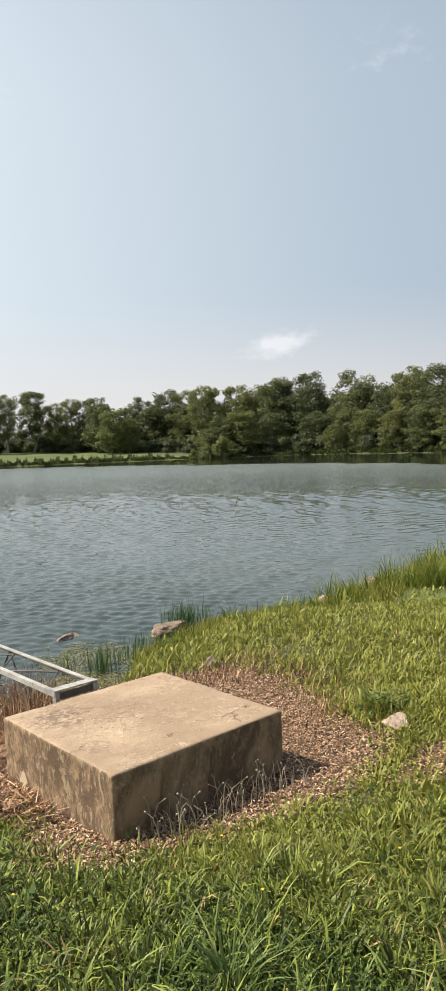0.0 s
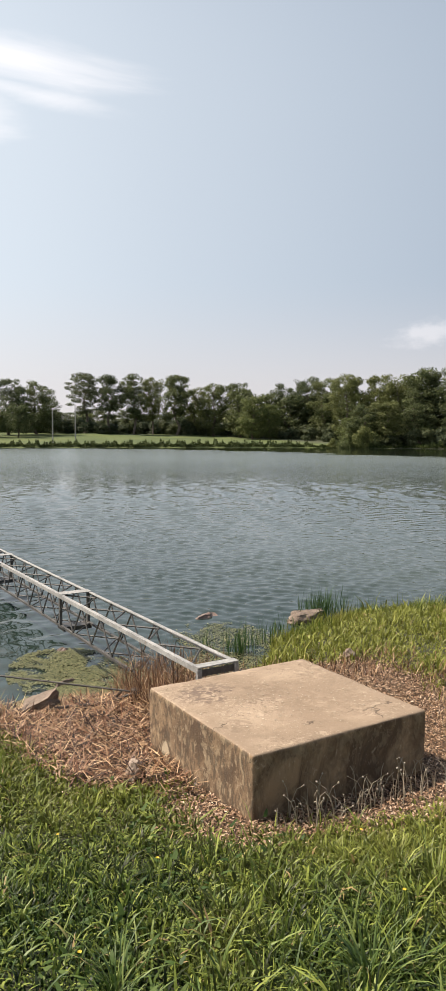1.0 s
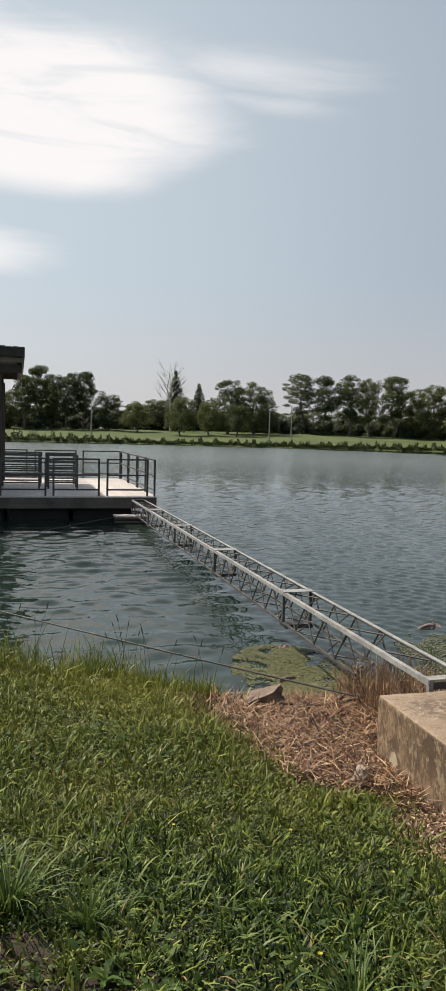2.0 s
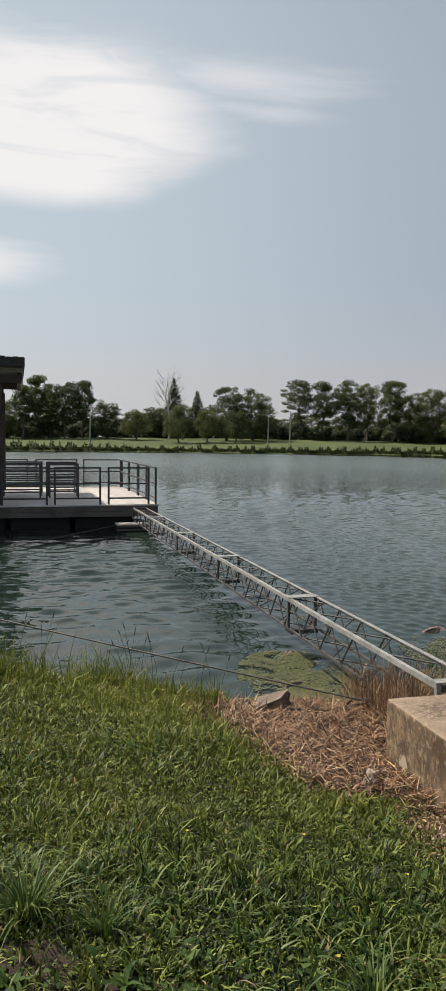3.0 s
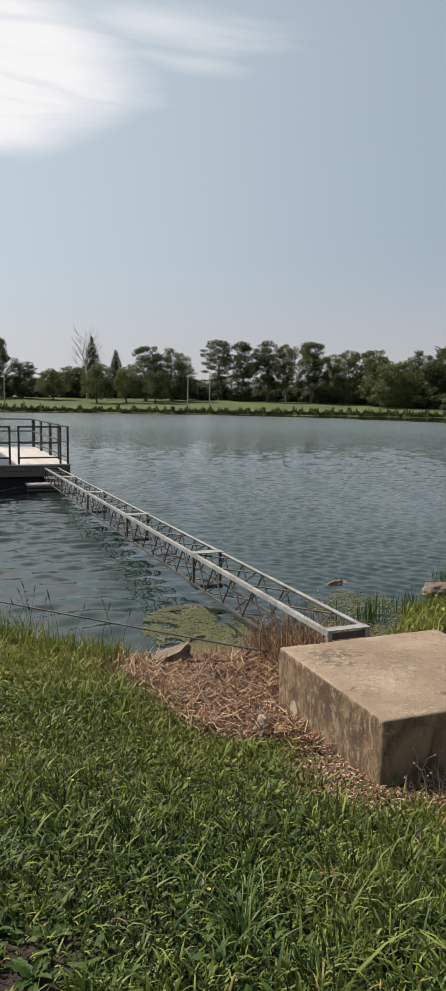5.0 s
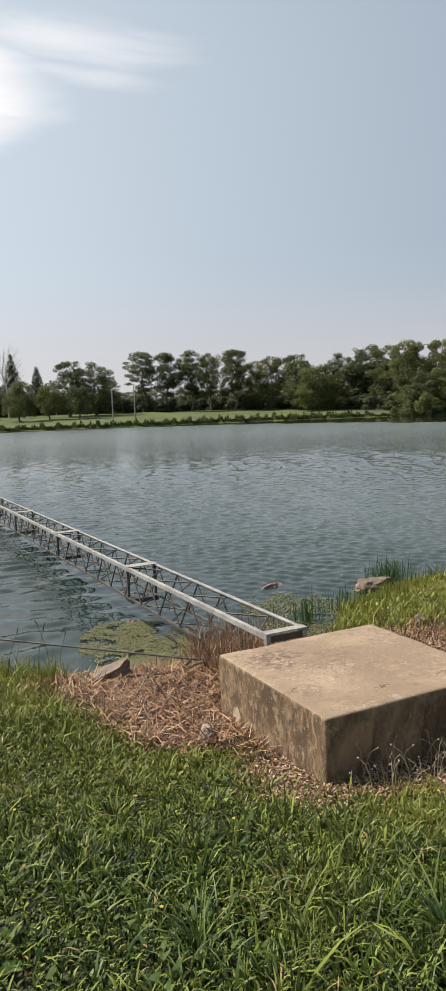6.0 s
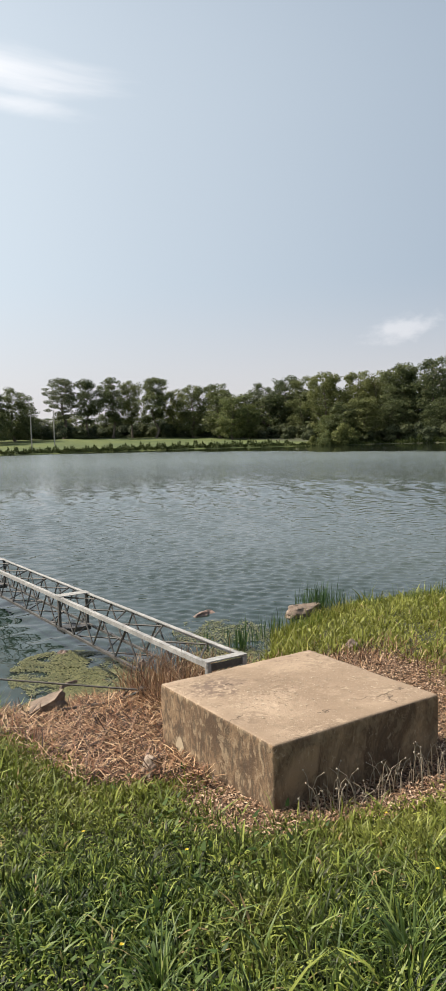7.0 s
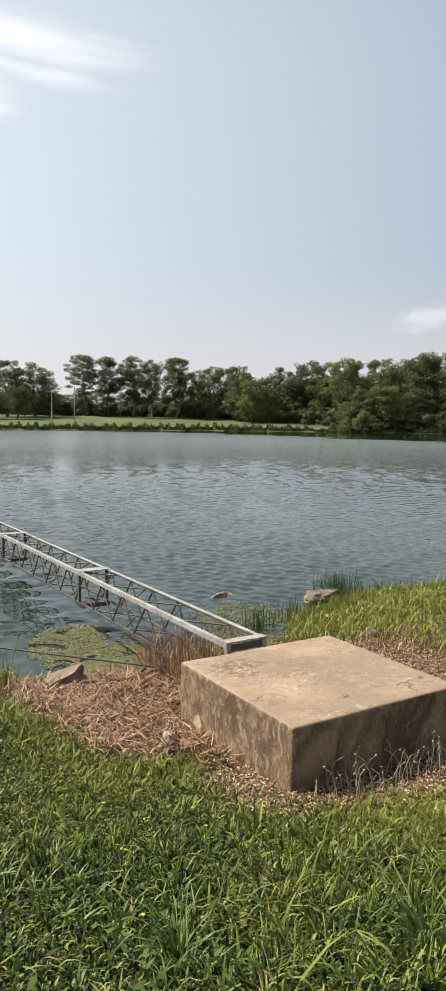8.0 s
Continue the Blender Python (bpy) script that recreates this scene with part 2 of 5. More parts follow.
def concrete():
    m, N = material("weathered_concrete", 0.9)
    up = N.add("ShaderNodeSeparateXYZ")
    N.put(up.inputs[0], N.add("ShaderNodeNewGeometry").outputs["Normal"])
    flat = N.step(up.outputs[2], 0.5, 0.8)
    big, mid, fine = N.noise(N.obj, 2.2, 4, 0.6, 0.3), N.noise(N.obj, 9.0, 4, 0.65, 0.5), N.noise(N.obj, 60.0, 4, 0.7)
    flake, speck = N.noise(N.obj, 22.0, 3, 0.6, 0.8), N.noise(N.obj, 75.0, 2, 0.5, 0.5)
    worn = N.step(N.noise(N.obj, 1.9, 3, 0.6), 0.42, 0.58)
    top = N.mix(N.step(big, 0.36, 0.66), rgb(0.225, 0.162, 0.108), rgb(0.315, 0.235, 0.162))
    top = N.mix(N.math("MULTIPLY", N.step(mid, 0.52, 0.66), 0.5), top, rgb(0.185, 0.135, 0.09))
    top = N.mix(N.math("MULTIPLY", N.step(flake, 0.40, 0.34), N.step(worn, 0, 1, 0.2, 0.75)), top, rgb(0.15, 0.105, 0.068))
    top = N.mix(N.math("MULTIPLY", N.step(flake, 0.58, 0.63), N.step(worn, 0, 1, 0.05, 0.4)), top, rgb(0.44, 0.35, 0.25))
    top = N.mix(N.math("MULTIPLY", N.step(speck, 0.64, 0.70), 0.3), top, rgb(0.55, 0.46, 0.35))
    top = N.mix(N.math("MULTIPLY", N.step(speck, 0.33, 0.28), 0.12), top, rgb(0.13, 0.09, 0.06))
    edge = N.math("ABSOLUTE", N.math("SUBTRACT", N.noise(N.obj, 11.0, 4, 0.6, 1.2), 0.5))
    top = N.mix(N.math("MULTIPLY", N.step(edge, 0.012, 0.003), N.step(worn, 0, 1, 0.1, 0.6)), top, rgb(0.13, 0.09, 0.06))
    # a dark water stain by one edge of the top, scaled patches by its middle
    for sx, sy, sw, hue, much in STAINS:
        away = N.add("ShaderNodeVectorMath")
        away.operation = "DISTANCE"
        N.put(away.inputs[0], N.obj)
        away.inputs[1].default_value = (sx, sy, BLOCK[2])
        ring = N.math("ADD", away.outputs["Value"], N.math("MULTIPLY", N.math("SUBTRACT", mid, 0.5), sw * 2.2))
        top = N.mix(N.math("MULTIPLY", N.math("MULTIPLY", N.step(ring, sw, sw * 0.55), N.step(flake, 0.60, 0.44)), much), top, rgb(*hue))
    # cracks in the top: bent lines between two points
    wobble = N.add("ShaderNodeTexNoise")
    N.put(wobble.inputs["Vector"], N.obj)
    wobble.inputs["Scale"].default_value, wobble.inputs["Detail"].default_value = 13.0, 5
    bent = N.add("ShaderNodeVectorMath")
    bent.operation = "MULTIPLY_ADD"
    N.put(bent.inputs[0], wobble.outputs[1])
    bent.inputs[1].default_value = (0.13, 0.13, 0.0)
    N.put(bent.inputs[2], N.obj)
    plan = N.add("ShaderNodeSeparateXYZ")
    N.put(plan.inputs[0], bent.outputs[0])
    px, py = (N.math("SUBTRACT", v, 0.065) for v in plan.outputs[:2])
    line = None
    for x0, y0, x1, y1, w in ((1.20, 0.23, 0.95, 0.19, 0.005), (1.06, 0.21, 0.97, 0.06, 0.005), (0.95, 0.19, 0.80, 0.27, 0.003), (1.22, 1.07, 1.33, 1.11, 0.004),
                              (-0.03, 0.42, 0.13, 0.47, 0.003), (0.50, 0.22, 0.62, 0.20, 0.003), (0.42, 0.75, 0.60, 0.60, 0.003), (0.30, 0.98, 0.44, 0.92, 0.003)):
        lx, ly = x1 - x0, y1 - y0
        n2 = lx * lx + ly * ly
        ax, ay = N.math("SUBTRACT", px, x0), N.math("SUBTRACT", py, y0)
        k = N.math("DIVIDE", N.math("ADD", N.math("MULTIPLY", ax, lx), N.math("MULTIPLY", ay, ly)), n2, clamp=True)
        ex, ey = N.math("SUBTRACT", ax, N.math("MULTIPLY", k, lx)), N.math("SUBTRACT", ay, N.math("MULTIPLY", k, ly))
        d = N.math("SQRT", N.math("ADD", N.math("MULTIPLY", ex, ex), N.math("MULTIPLY", ey, ey)))
        one = N.step(d, w * 1.5, w * 0.4)
        line = one if line is None else N.math("MAXIMUM", line, one)
    top = N.mix(N.math("MULTIPLY", line, 0.85), top, rgb(0.075, 0.05, 0.032))
    # sides: base browned and darkened for their shade, plus run-off: broad dark stains, short drips, pale scaled
    # patches
    run = N.noise(N.scaled(N.obj, (5.0, 5.0, 2.6)), 1.0, 5, 0.68, 1.2)
    spot = N.noise(N.scaled(N.obj, (15.0, 15.0, 9.0)), 1.0, 3, 0.6, 1.4)
    scale = N.noise(N.scaled(N.obj, (13.0, 13.0, 9.0)), 1.0, 4, 0.65, 1.0)
    # Patches are fainter on the face turned to -Y.
    patch_mix = N.step(up.outputs[1], -0.8, -0.4, 0.4, 1.0)
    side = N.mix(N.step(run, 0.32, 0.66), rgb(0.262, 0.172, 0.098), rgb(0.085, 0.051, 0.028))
    side = N.mix(N.math("MULTIPLY", N.step(scale, 0.52, 0.60), N.math("MULTIPLY", patch_mix, 0.6)), side, rgb(0.34, 0.255, 0.16))
    side = N.mix(N.math("MULTIPLY", N.step(spot, 0.52, 0.60), N.math("MULTIPLY", patch_mix, 0.65)), side, rgb(0.075, 0.054, 0.034))
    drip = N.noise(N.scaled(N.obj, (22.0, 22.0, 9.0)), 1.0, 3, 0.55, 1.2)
    side = N.mix(N.math("MULTIPLY", N.step(drip, 0.56, 0.64), N.math("MULTIPLY", patch_mix, 0.6)), side, rgb(0.06, 0.043, 0.028))
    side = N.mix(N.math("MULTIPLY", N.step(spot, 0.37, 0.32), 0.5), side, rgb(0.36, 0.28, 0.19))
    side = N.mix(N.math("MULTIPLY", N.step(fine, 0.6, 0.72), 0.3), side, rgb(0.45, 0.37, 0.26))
    broken = N.add("ShaderNodeVectorMath")
    broken.operation = "DISTANCE"
    N.put(broken.inputs[0], N.scaled(N.obj, (1, 1, 0.6)))
    broken.inputs[1].default_value = (0, 1.02, 0.165)
    side = N.mix(N.step(N.math("ADD", broken.outputs["Value"], N.math("MULTIPLY", N.math("SUBTRACT", scale, 0.5), 0.12)), 0.06, 0.045), side, rgb(0.39, 0.31, 0.21))
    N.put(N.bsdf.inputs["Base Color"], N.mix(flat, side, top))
    h = N.math("ADD", N.math("MULTIPLY", mid, 0.6), N.math("MULTIPLY", fine, 0.5))
    bump(N, N.math("SUBTRACT", h, N.math("MULTIPLY", line, 0.5)), 0.6, 0.012)
    return m


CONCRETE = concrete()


def soil():
    """Brown earth by the bank, mown meadow across the lake, mud under water."""
    m, N = material("soil_and_meadow", 0.95)
    split = N.add("ShaderNodeSeparateXYZ")
    N.put(split.inputs[0], N.pos)
    big, fine = N.noise(N.pos, 0.07, 4, 0.6), N.noise(N.pos, 25.0, 4, 0.7)
    # Earth is darkened to hold the shade between chips and stalks.
    earth = N.mix(N.step(fine, 0.35, 0.65), rgb(0.04, 0.022, 0.013), rgb(0.125, 0.075, 0.047))
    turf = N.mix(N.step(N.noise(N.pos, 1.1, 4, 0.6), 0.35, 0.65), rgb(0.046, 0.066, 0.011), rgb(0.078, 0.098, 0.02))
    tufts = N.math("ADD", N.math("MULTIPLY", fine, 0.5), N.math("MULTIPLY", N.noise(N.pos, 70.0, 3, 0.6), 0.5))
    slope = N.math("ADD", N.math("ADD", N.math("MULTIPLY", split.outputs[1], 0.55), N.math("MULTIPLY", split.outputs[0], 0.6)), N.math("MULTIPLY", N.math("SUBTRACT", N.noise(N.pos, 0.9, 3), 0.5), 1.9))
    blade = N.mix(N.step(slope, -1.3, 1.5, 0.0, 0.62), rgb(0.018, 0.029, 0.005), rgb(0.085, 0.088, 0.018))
    # Near-black between tufts: shade under the blades, put into the ground colour.
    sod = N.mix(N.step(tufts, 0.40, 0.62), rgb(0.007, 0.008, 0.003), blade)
    away = N.add("ShaderNodeVectorMath")
    away.operation = "DISTANCE"
    N.put(away.inputs[0], N.pos)
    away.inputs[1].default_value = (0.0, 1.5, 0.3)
    bed = N.add("ShaderNodeVectorMath")
    bed.operation = "DISTANCE"
    N.put(bed.inputs[0], N.pos)
    bed.inputs[1].default_value = (0.95, 1.15, 0.3)
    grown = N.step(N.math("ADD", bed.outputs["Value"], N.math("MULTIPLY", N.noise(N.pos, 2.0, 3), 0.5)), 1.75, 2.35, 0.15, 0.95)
    for spot, size, wet in (((-2.02, -0.88, 0.5), 0.20, 0.8), ((-2.36, -0.56, 0.5), 0.16, 0.8), ((1.72, -0.90, 0.4), 0.24, 0.1), ((2.0, -0.72, 0.4), 0.2, 0.1)):
        gap = N.add("ShaderNodeVectorMath")
        gap.operation = "DISTANCE"
        N.put(gap.inputs[0], N.pos)
        gap.inputs[1].default_value = spot
        trodden = N.step(N.math("ADD", gap.outputs["Value"], N.math("MULTIPLY", N.math("SUBTRACT", N.noise(N.pos, 6.0, 3), 0.5), 0.5)), size + 0.12, size)
        grown = N.math("MULTIPLY", grown, N.math("SUBTRACT", 1.0, trodden))
        earth = N.mix(N.math("MULTIPLY", trodden, wet), earth, rgb(0.016, 0.009, 0.006))
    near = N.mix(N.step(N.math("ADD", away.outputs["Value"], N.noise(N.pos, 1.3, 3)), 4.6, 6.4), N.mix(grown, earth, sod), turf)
    field = N.mix(N.step(big, 0.38, 0.62), rgb(0.043, 0.066, 0.011), rgb(0.075, 0.097, 0.019))
    field = N.mix(N.math("MULTIPLY", N.step(N.noise(N.scaled(N.pos, (1, 3, 1)), 0.35, 4, 0.7), 0.5, 0.7), 0.5), field, rgb(0.112, 0.128, 0.028))
    field = N.mix(N.step(split.outputs[0], 84.0, 92.0), field, rgb(0.045, 0.05, 0.022))
    c = N.mix(N.step(split.outputs[1], 20.0, 40.0), near, field)
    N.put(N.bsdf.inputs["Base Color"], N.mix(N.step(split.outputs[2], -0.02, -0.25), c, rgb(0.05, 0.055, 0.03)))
    bump(N, fine, 0.5, 0.03)
    return m


SOIL = soil()


def lake():
    """Dark green water by the bank, base paled further out to stand for reflected sky; near waves are in the mesh, far
    ones are relief.
    """
    m, N = material("lake_water", 0.03)
    N.bsdf.inputs["IOR"].default_value = 1.333
    away = N.add("ShaderNodeVectorMath")
    away.operation = "LENGTH"
    N.put(away.inputs[0], N.pos)
    r = away.outputs["Value"]
    fine = N.noise(N.scaled(N.pos, (9.0, 12.0, 1)), 1.0, 2, 0.5, 0.5)
    chop = N.noise(N.scaled(N.pos, (2.6, 3.4, 1)), 1.0, 2.0, 0.5, 0.7)
    swell = N.noise(N.scaled(N.pos, (0.10, 0.22, 1)), 1.0, 2, 0.5)
    split = N.add("ShaderNodeSeparateXYZ")
    N.put(split.inputs[0], N.pos)
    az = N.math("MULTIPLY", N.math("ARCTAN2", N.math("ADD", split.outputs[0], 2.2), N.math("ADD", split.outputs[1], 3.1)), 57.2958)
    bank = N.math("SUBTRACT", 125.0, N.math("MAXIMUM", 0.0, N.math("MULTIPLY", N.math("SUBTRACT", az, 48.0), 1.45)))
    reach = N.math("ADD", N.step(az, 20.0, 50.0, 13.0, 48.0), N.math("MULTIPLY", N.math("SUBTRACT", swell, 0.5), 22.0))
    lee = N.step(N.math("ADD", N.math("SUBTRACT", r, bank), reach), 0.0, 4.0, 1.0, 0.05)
    sky_pale = N.math("MAXIMUM", N.step(r, 10.0, 38.0), N.math("MULTIPLY", N.step(split.outputs[0], 1.0, 9.0, 0.0, 0.65), N.step(r, 5.0, 9.0)))
    # Base paled for sky reflection, and darkened in the lee for the trees' reflection.
    N.put(N.bsdf.inputs["Base Color"], N.mix(N.step(lee, 0.9, 0.1), N.mix(N.step(r, 38.0, 70.0), N.mix(sky_pale, rgb(0.013, 0.024, 0.018), rgb(0.074, 0.090, 0.081)), rgb(0.104, 0.124, 0.114)), rgb(0.016, 0.022, 0.014)))
    open_lake = N.math("MULTIPLY", N.math("MULTIPLY", N.step(r, 24.0, 60.0, 0.0, 1.5), N.step(swell, 0.35, 0.65, 0.88, 1.1)), N.step(r, 70.0, 110.0, 1.0, 0.75))
    N.put(N.bsdf.inputs["Roughness"], N.math("MULTIPLY", N.step(r, 14.0, 75.0, 0.02, 0.21), lee))
    far = N.math("MULTIPLY", N.math("MULTIPLY", chop, open_lake), lee)
    bump(N, N.math("ADD", far, N.math("MULTIPLY", N.math("MULTIPLY", fine, lee), N.step(r, 3.0, 12.0, 0.02, 0.07))), 1.0, 0.062)
    return m


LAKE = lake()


# ---- mesh helpers ----
def mesh_of(name, verts, faces, mat, smooth=False):
    me = bpy.data.meshes.new(name)
    me.from_pydata([tuple(v) for v in verts], [], faces)
    me.materials.append(mat)
    if smooth:
        me.polygons.foreach_set("use_smooth", [True] * len(me.polygons))
    return me


def mesh_fast(name, verts, loops, sizes, mat):
    """A large mesh from arrays: corners in a row, and how many each face has."""
    me = bpy.data.meshes.new(name)
    verts, loops, sizes = np.asarray(verts, np.float32), np.asarray(loops, np.int32), np.asarray(sizes, np.int32)
    me.vertices.add(len(verts)), me.loops.add(len(loops)), me.polygons.add(len(sizes))
    me.vertices.foreach_set("co", verts.ravel())
    me.loops.foreach_set("vertex_index", loops)
    me.polygons.foreach_set("loop_start", np.concatenate(([0], np.cumsum(sizes)[:-1])).astype(np.int32))
    me.materials.append(mat)
    me.update(calc_edges=True)
    me.validate()
    return me


def part(name, data, mat, parent, label=""):
    """Links a bmesh or a mesh as one mesh object under a thing."""
    if isinstance(data, bmesh.types.BMesh):
        me = bpy.data.meshes.new(name)
        data.to_mesh(me)
        data.free()
        me.materials.append(mat)
        data = me
    ob = new(name, data)
    ob.parent = parent
    return tagged(ob, label)


def thing(name, place, label, category, group="", kind=""):
    ob = new(name)
    ob.empty_display_size = 0.2
    ob.location = place
    return tagged(ob, label, category, group, kind)


def box(bm, lo, hi, bevel=0.0):
    made = bmesh.ops.create_cube(bm, size=1.0)["verts"]
    lo, hi = Vector(lo), Vector(hi)
    for v in made:
        v.co = Vector([lo[i] + (v.co[i] + 0.5) * (hi[i] - lo[i]) for i in range(3)])
    if bevel:
        edges = list({e for v in made for e in v.link_edges})
        bmesh.ops.bevel(bm, geom=edges, offset=bevel, segments=1, affect="EDGES")
    return bm


def boxed(lo, hi, bevel=0.0):
    return box(bmesh.new(), lo, hi, bevel)


def bar(a, b, r, sides=6, r2=None, bm=None):
    """A round bar from a to b."""
    bm = bm or bmesh.new()
    a, b = Vector(a), Vector(b)
    m = Matrix.Translation((a + b) / 2) @ (b - a).to_track_quat("Z", "Y").to_matrix().to_4x4()
    bmesh.ops.create_cone(bm, cap_ends=True, segments=sides, radius1=r, radius2=r if r2 is None else r2, depth=(b - a).length, matrix=m)
    return bm


def beam(a, b, w, h, bm=None):
    """A square bar from a to b, w wide and h high."""
    bm = bm or bmesh.new()
    a, b = Vector(a), Vector(b)
    d = (b - a).normalized()
    side = d.cross(Vector((0, 0, 1)))
    side = side.normalized() if side.length > 0.01 else Vector((1, 0, 0))
    up = side.cross(d)
    vs = [bm.verts.new(p + side * (i * w / 2) + up * (j * h / 2)) for p in (a, b) for i, j in ((-1, -1), (1, -1), (1, 1), (-1, 1))]
    for q in ((0, 1, 2, 3), (7, 6, 5, 4), (0, 4, 5, 1), (1, 5, 6, 2), (2, 6, 7, 3), (3, 7, 4, 0)):
        bm.faces.new([vs[i] for i in q])
    bmesh.ops.recalc_face_normals(bm, faces=bm.faces[:])
    return bm


def tube(points, radii, sides=6):
    """Corners and faces of a tapered tube along points."""
    vs, fs = [], []
    for i, p in enumerate(points):
        p = Vector(p)
        d = (Vector(points[min(i + 1, len(points) - 1)]) - Vector(points[max(i - 1, 0)])).normalized()
        s = d.orthogonal().normalized()
        u = d.cross(s)
        for k in range(sides):
            a = 2 * math.pi * k / sides
            vs.append(p + (s * math.cos(a) + u * math.sin(a)) * radii[i])
    for i in range(len(points) - 1):
        for k in range(sides):
            n = (k + 1) % sides
            fs.append((i * sides + k, i * sides + n, (i + 1) * sides + n, (i + 1) * sides + k))
    fs.append(tuple(range((len(points) - 1) * sides, len(points) * sides)))
    return vs, fs


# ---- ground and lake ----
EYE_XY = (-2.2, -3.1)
SHORE_X = [-400, -60, -12, -6, -2.5, -1.4, -0.86, -0.33, 0.7, 1.6, 2.3, 3.0, 4.0, 5.0, 6.1, 7.6, 10.3, 20, 60, 120]
SHORE_Y = [20, 9, 7.8, 6.0, 4.5, 3.7, 3.35, 2.95, 2.62, 2.75, 3.1, 3.75, 4.05, 3.9, 3.7, 3.75, 4.2, 6, 9, 9]
FAR_AZ = [-180, -90, -45, 0, 13, 22, 31, 39, 45.5, 50.5, 55, 59, 68, 81, 92, 180]
FAR_R = [300, 240, 175, 130, 127, 124, 130, 131, 133, 129, 120, 111, 100, 88, 85, 85]


def ground_z(x, y):
    x, y = np.asarray(x, float), np.asarray(y, float)
    d = np.interp(x, SHORE_X, SHORE_Y) + 0.08 * np.sin(x * 3.1) + 0.05 * np.sin(x * 7.3 + 1) - y
    land = np.maximum(d, 0)
    near = np.where(d > 0, 0.11 * (1 - np.exp(-land / 0.35)) + 0.078 * np.minimum(land, 9) + 0.012 * np.clip(land - 9, 0, 60),
                    np.maximum(0.22 * d, -1.6))
    near = near + np.where(d > 0.3, 0.012 * np.sin(x * 2.3 + y) * np.sin(y * 1.9 - x * 0.7), 0)
    # lowered round the concrete block to fit its foot in the camera's view
    bx, by = np.maximum(np.maximum(-x, x - 1.30), 0), np.maximum(np.maximum(-y, y - 1.26), 0)
    near = near - np.where(d > 0.3, 0.05 * np.exp(-(bx * bx + by * by) / 0.35) * np.clip((d - 0.3) / 0.6, 0, 1), 0)
    dx, dy = x - EYE_XY[0], y - EYE_XY[1]
    az, r = np.degrees(np.arctan2(dx, dy)), np.hypot(dx, dy)
    e = r - np.interp(az, FAR_AZ, FAR_R) - 1.2 * np.sin(az * 1.7)
    rise = np.interp(az, [-180, 38, 46, 180], [0.042, 0.042, 0.015, 0.015])
    f = np.maximum(e, 0)
    far = np.where(e > 0, 0.3 * (1 - np.exp(-f / 0.8)) + rise * np.minimum(f, 48) + 0.25 * np.sin(x * 0.05) * np.clip(f / 30, 0, 1), np.maximum(0.2 * e, -1.6))
    return np.maximum(near, far)


def axis(*pieces):
    return np.concatenate([np.arange(a, b, s) for a, b, s in pieces])


def make_ground():
    xs = axis((-3000, -400, 260), (-400, -60, 20), (-60, -7, 2), (-7, 11, 0.15), (11, 30, 1), (30, 130, 2), (130, 400, 18), (400, 3001, 260))
    ys = axis((-3000, -200, 200), (-200, -20, 15), (-20, -7, 1), (-7, 6, 0.15), (6, 90, 4), (90, 185, 2), (185, 400, 15), (400, 3001, 200))
    X, Y = np.meshgrid(xs, ys)
    V = np.stack([X.ravel(), Y.ravel(), ground_z(X, Y).ravel()], 1)
    nx, ny = len(xs), len(ys)
    i = (np.arange(ny - 1)[:, None] * nx + np.arange(nx - 1)[None]).ravel()
    F = np.stack([i, i + 1, i + nx + 1, i + nx], 1)
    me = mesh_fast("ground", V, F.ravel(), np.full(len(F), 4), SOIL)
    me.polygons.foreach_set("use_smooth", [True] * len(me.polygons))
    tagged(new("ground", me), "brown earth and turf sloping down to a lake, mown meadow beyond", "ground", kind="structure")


make_ground()


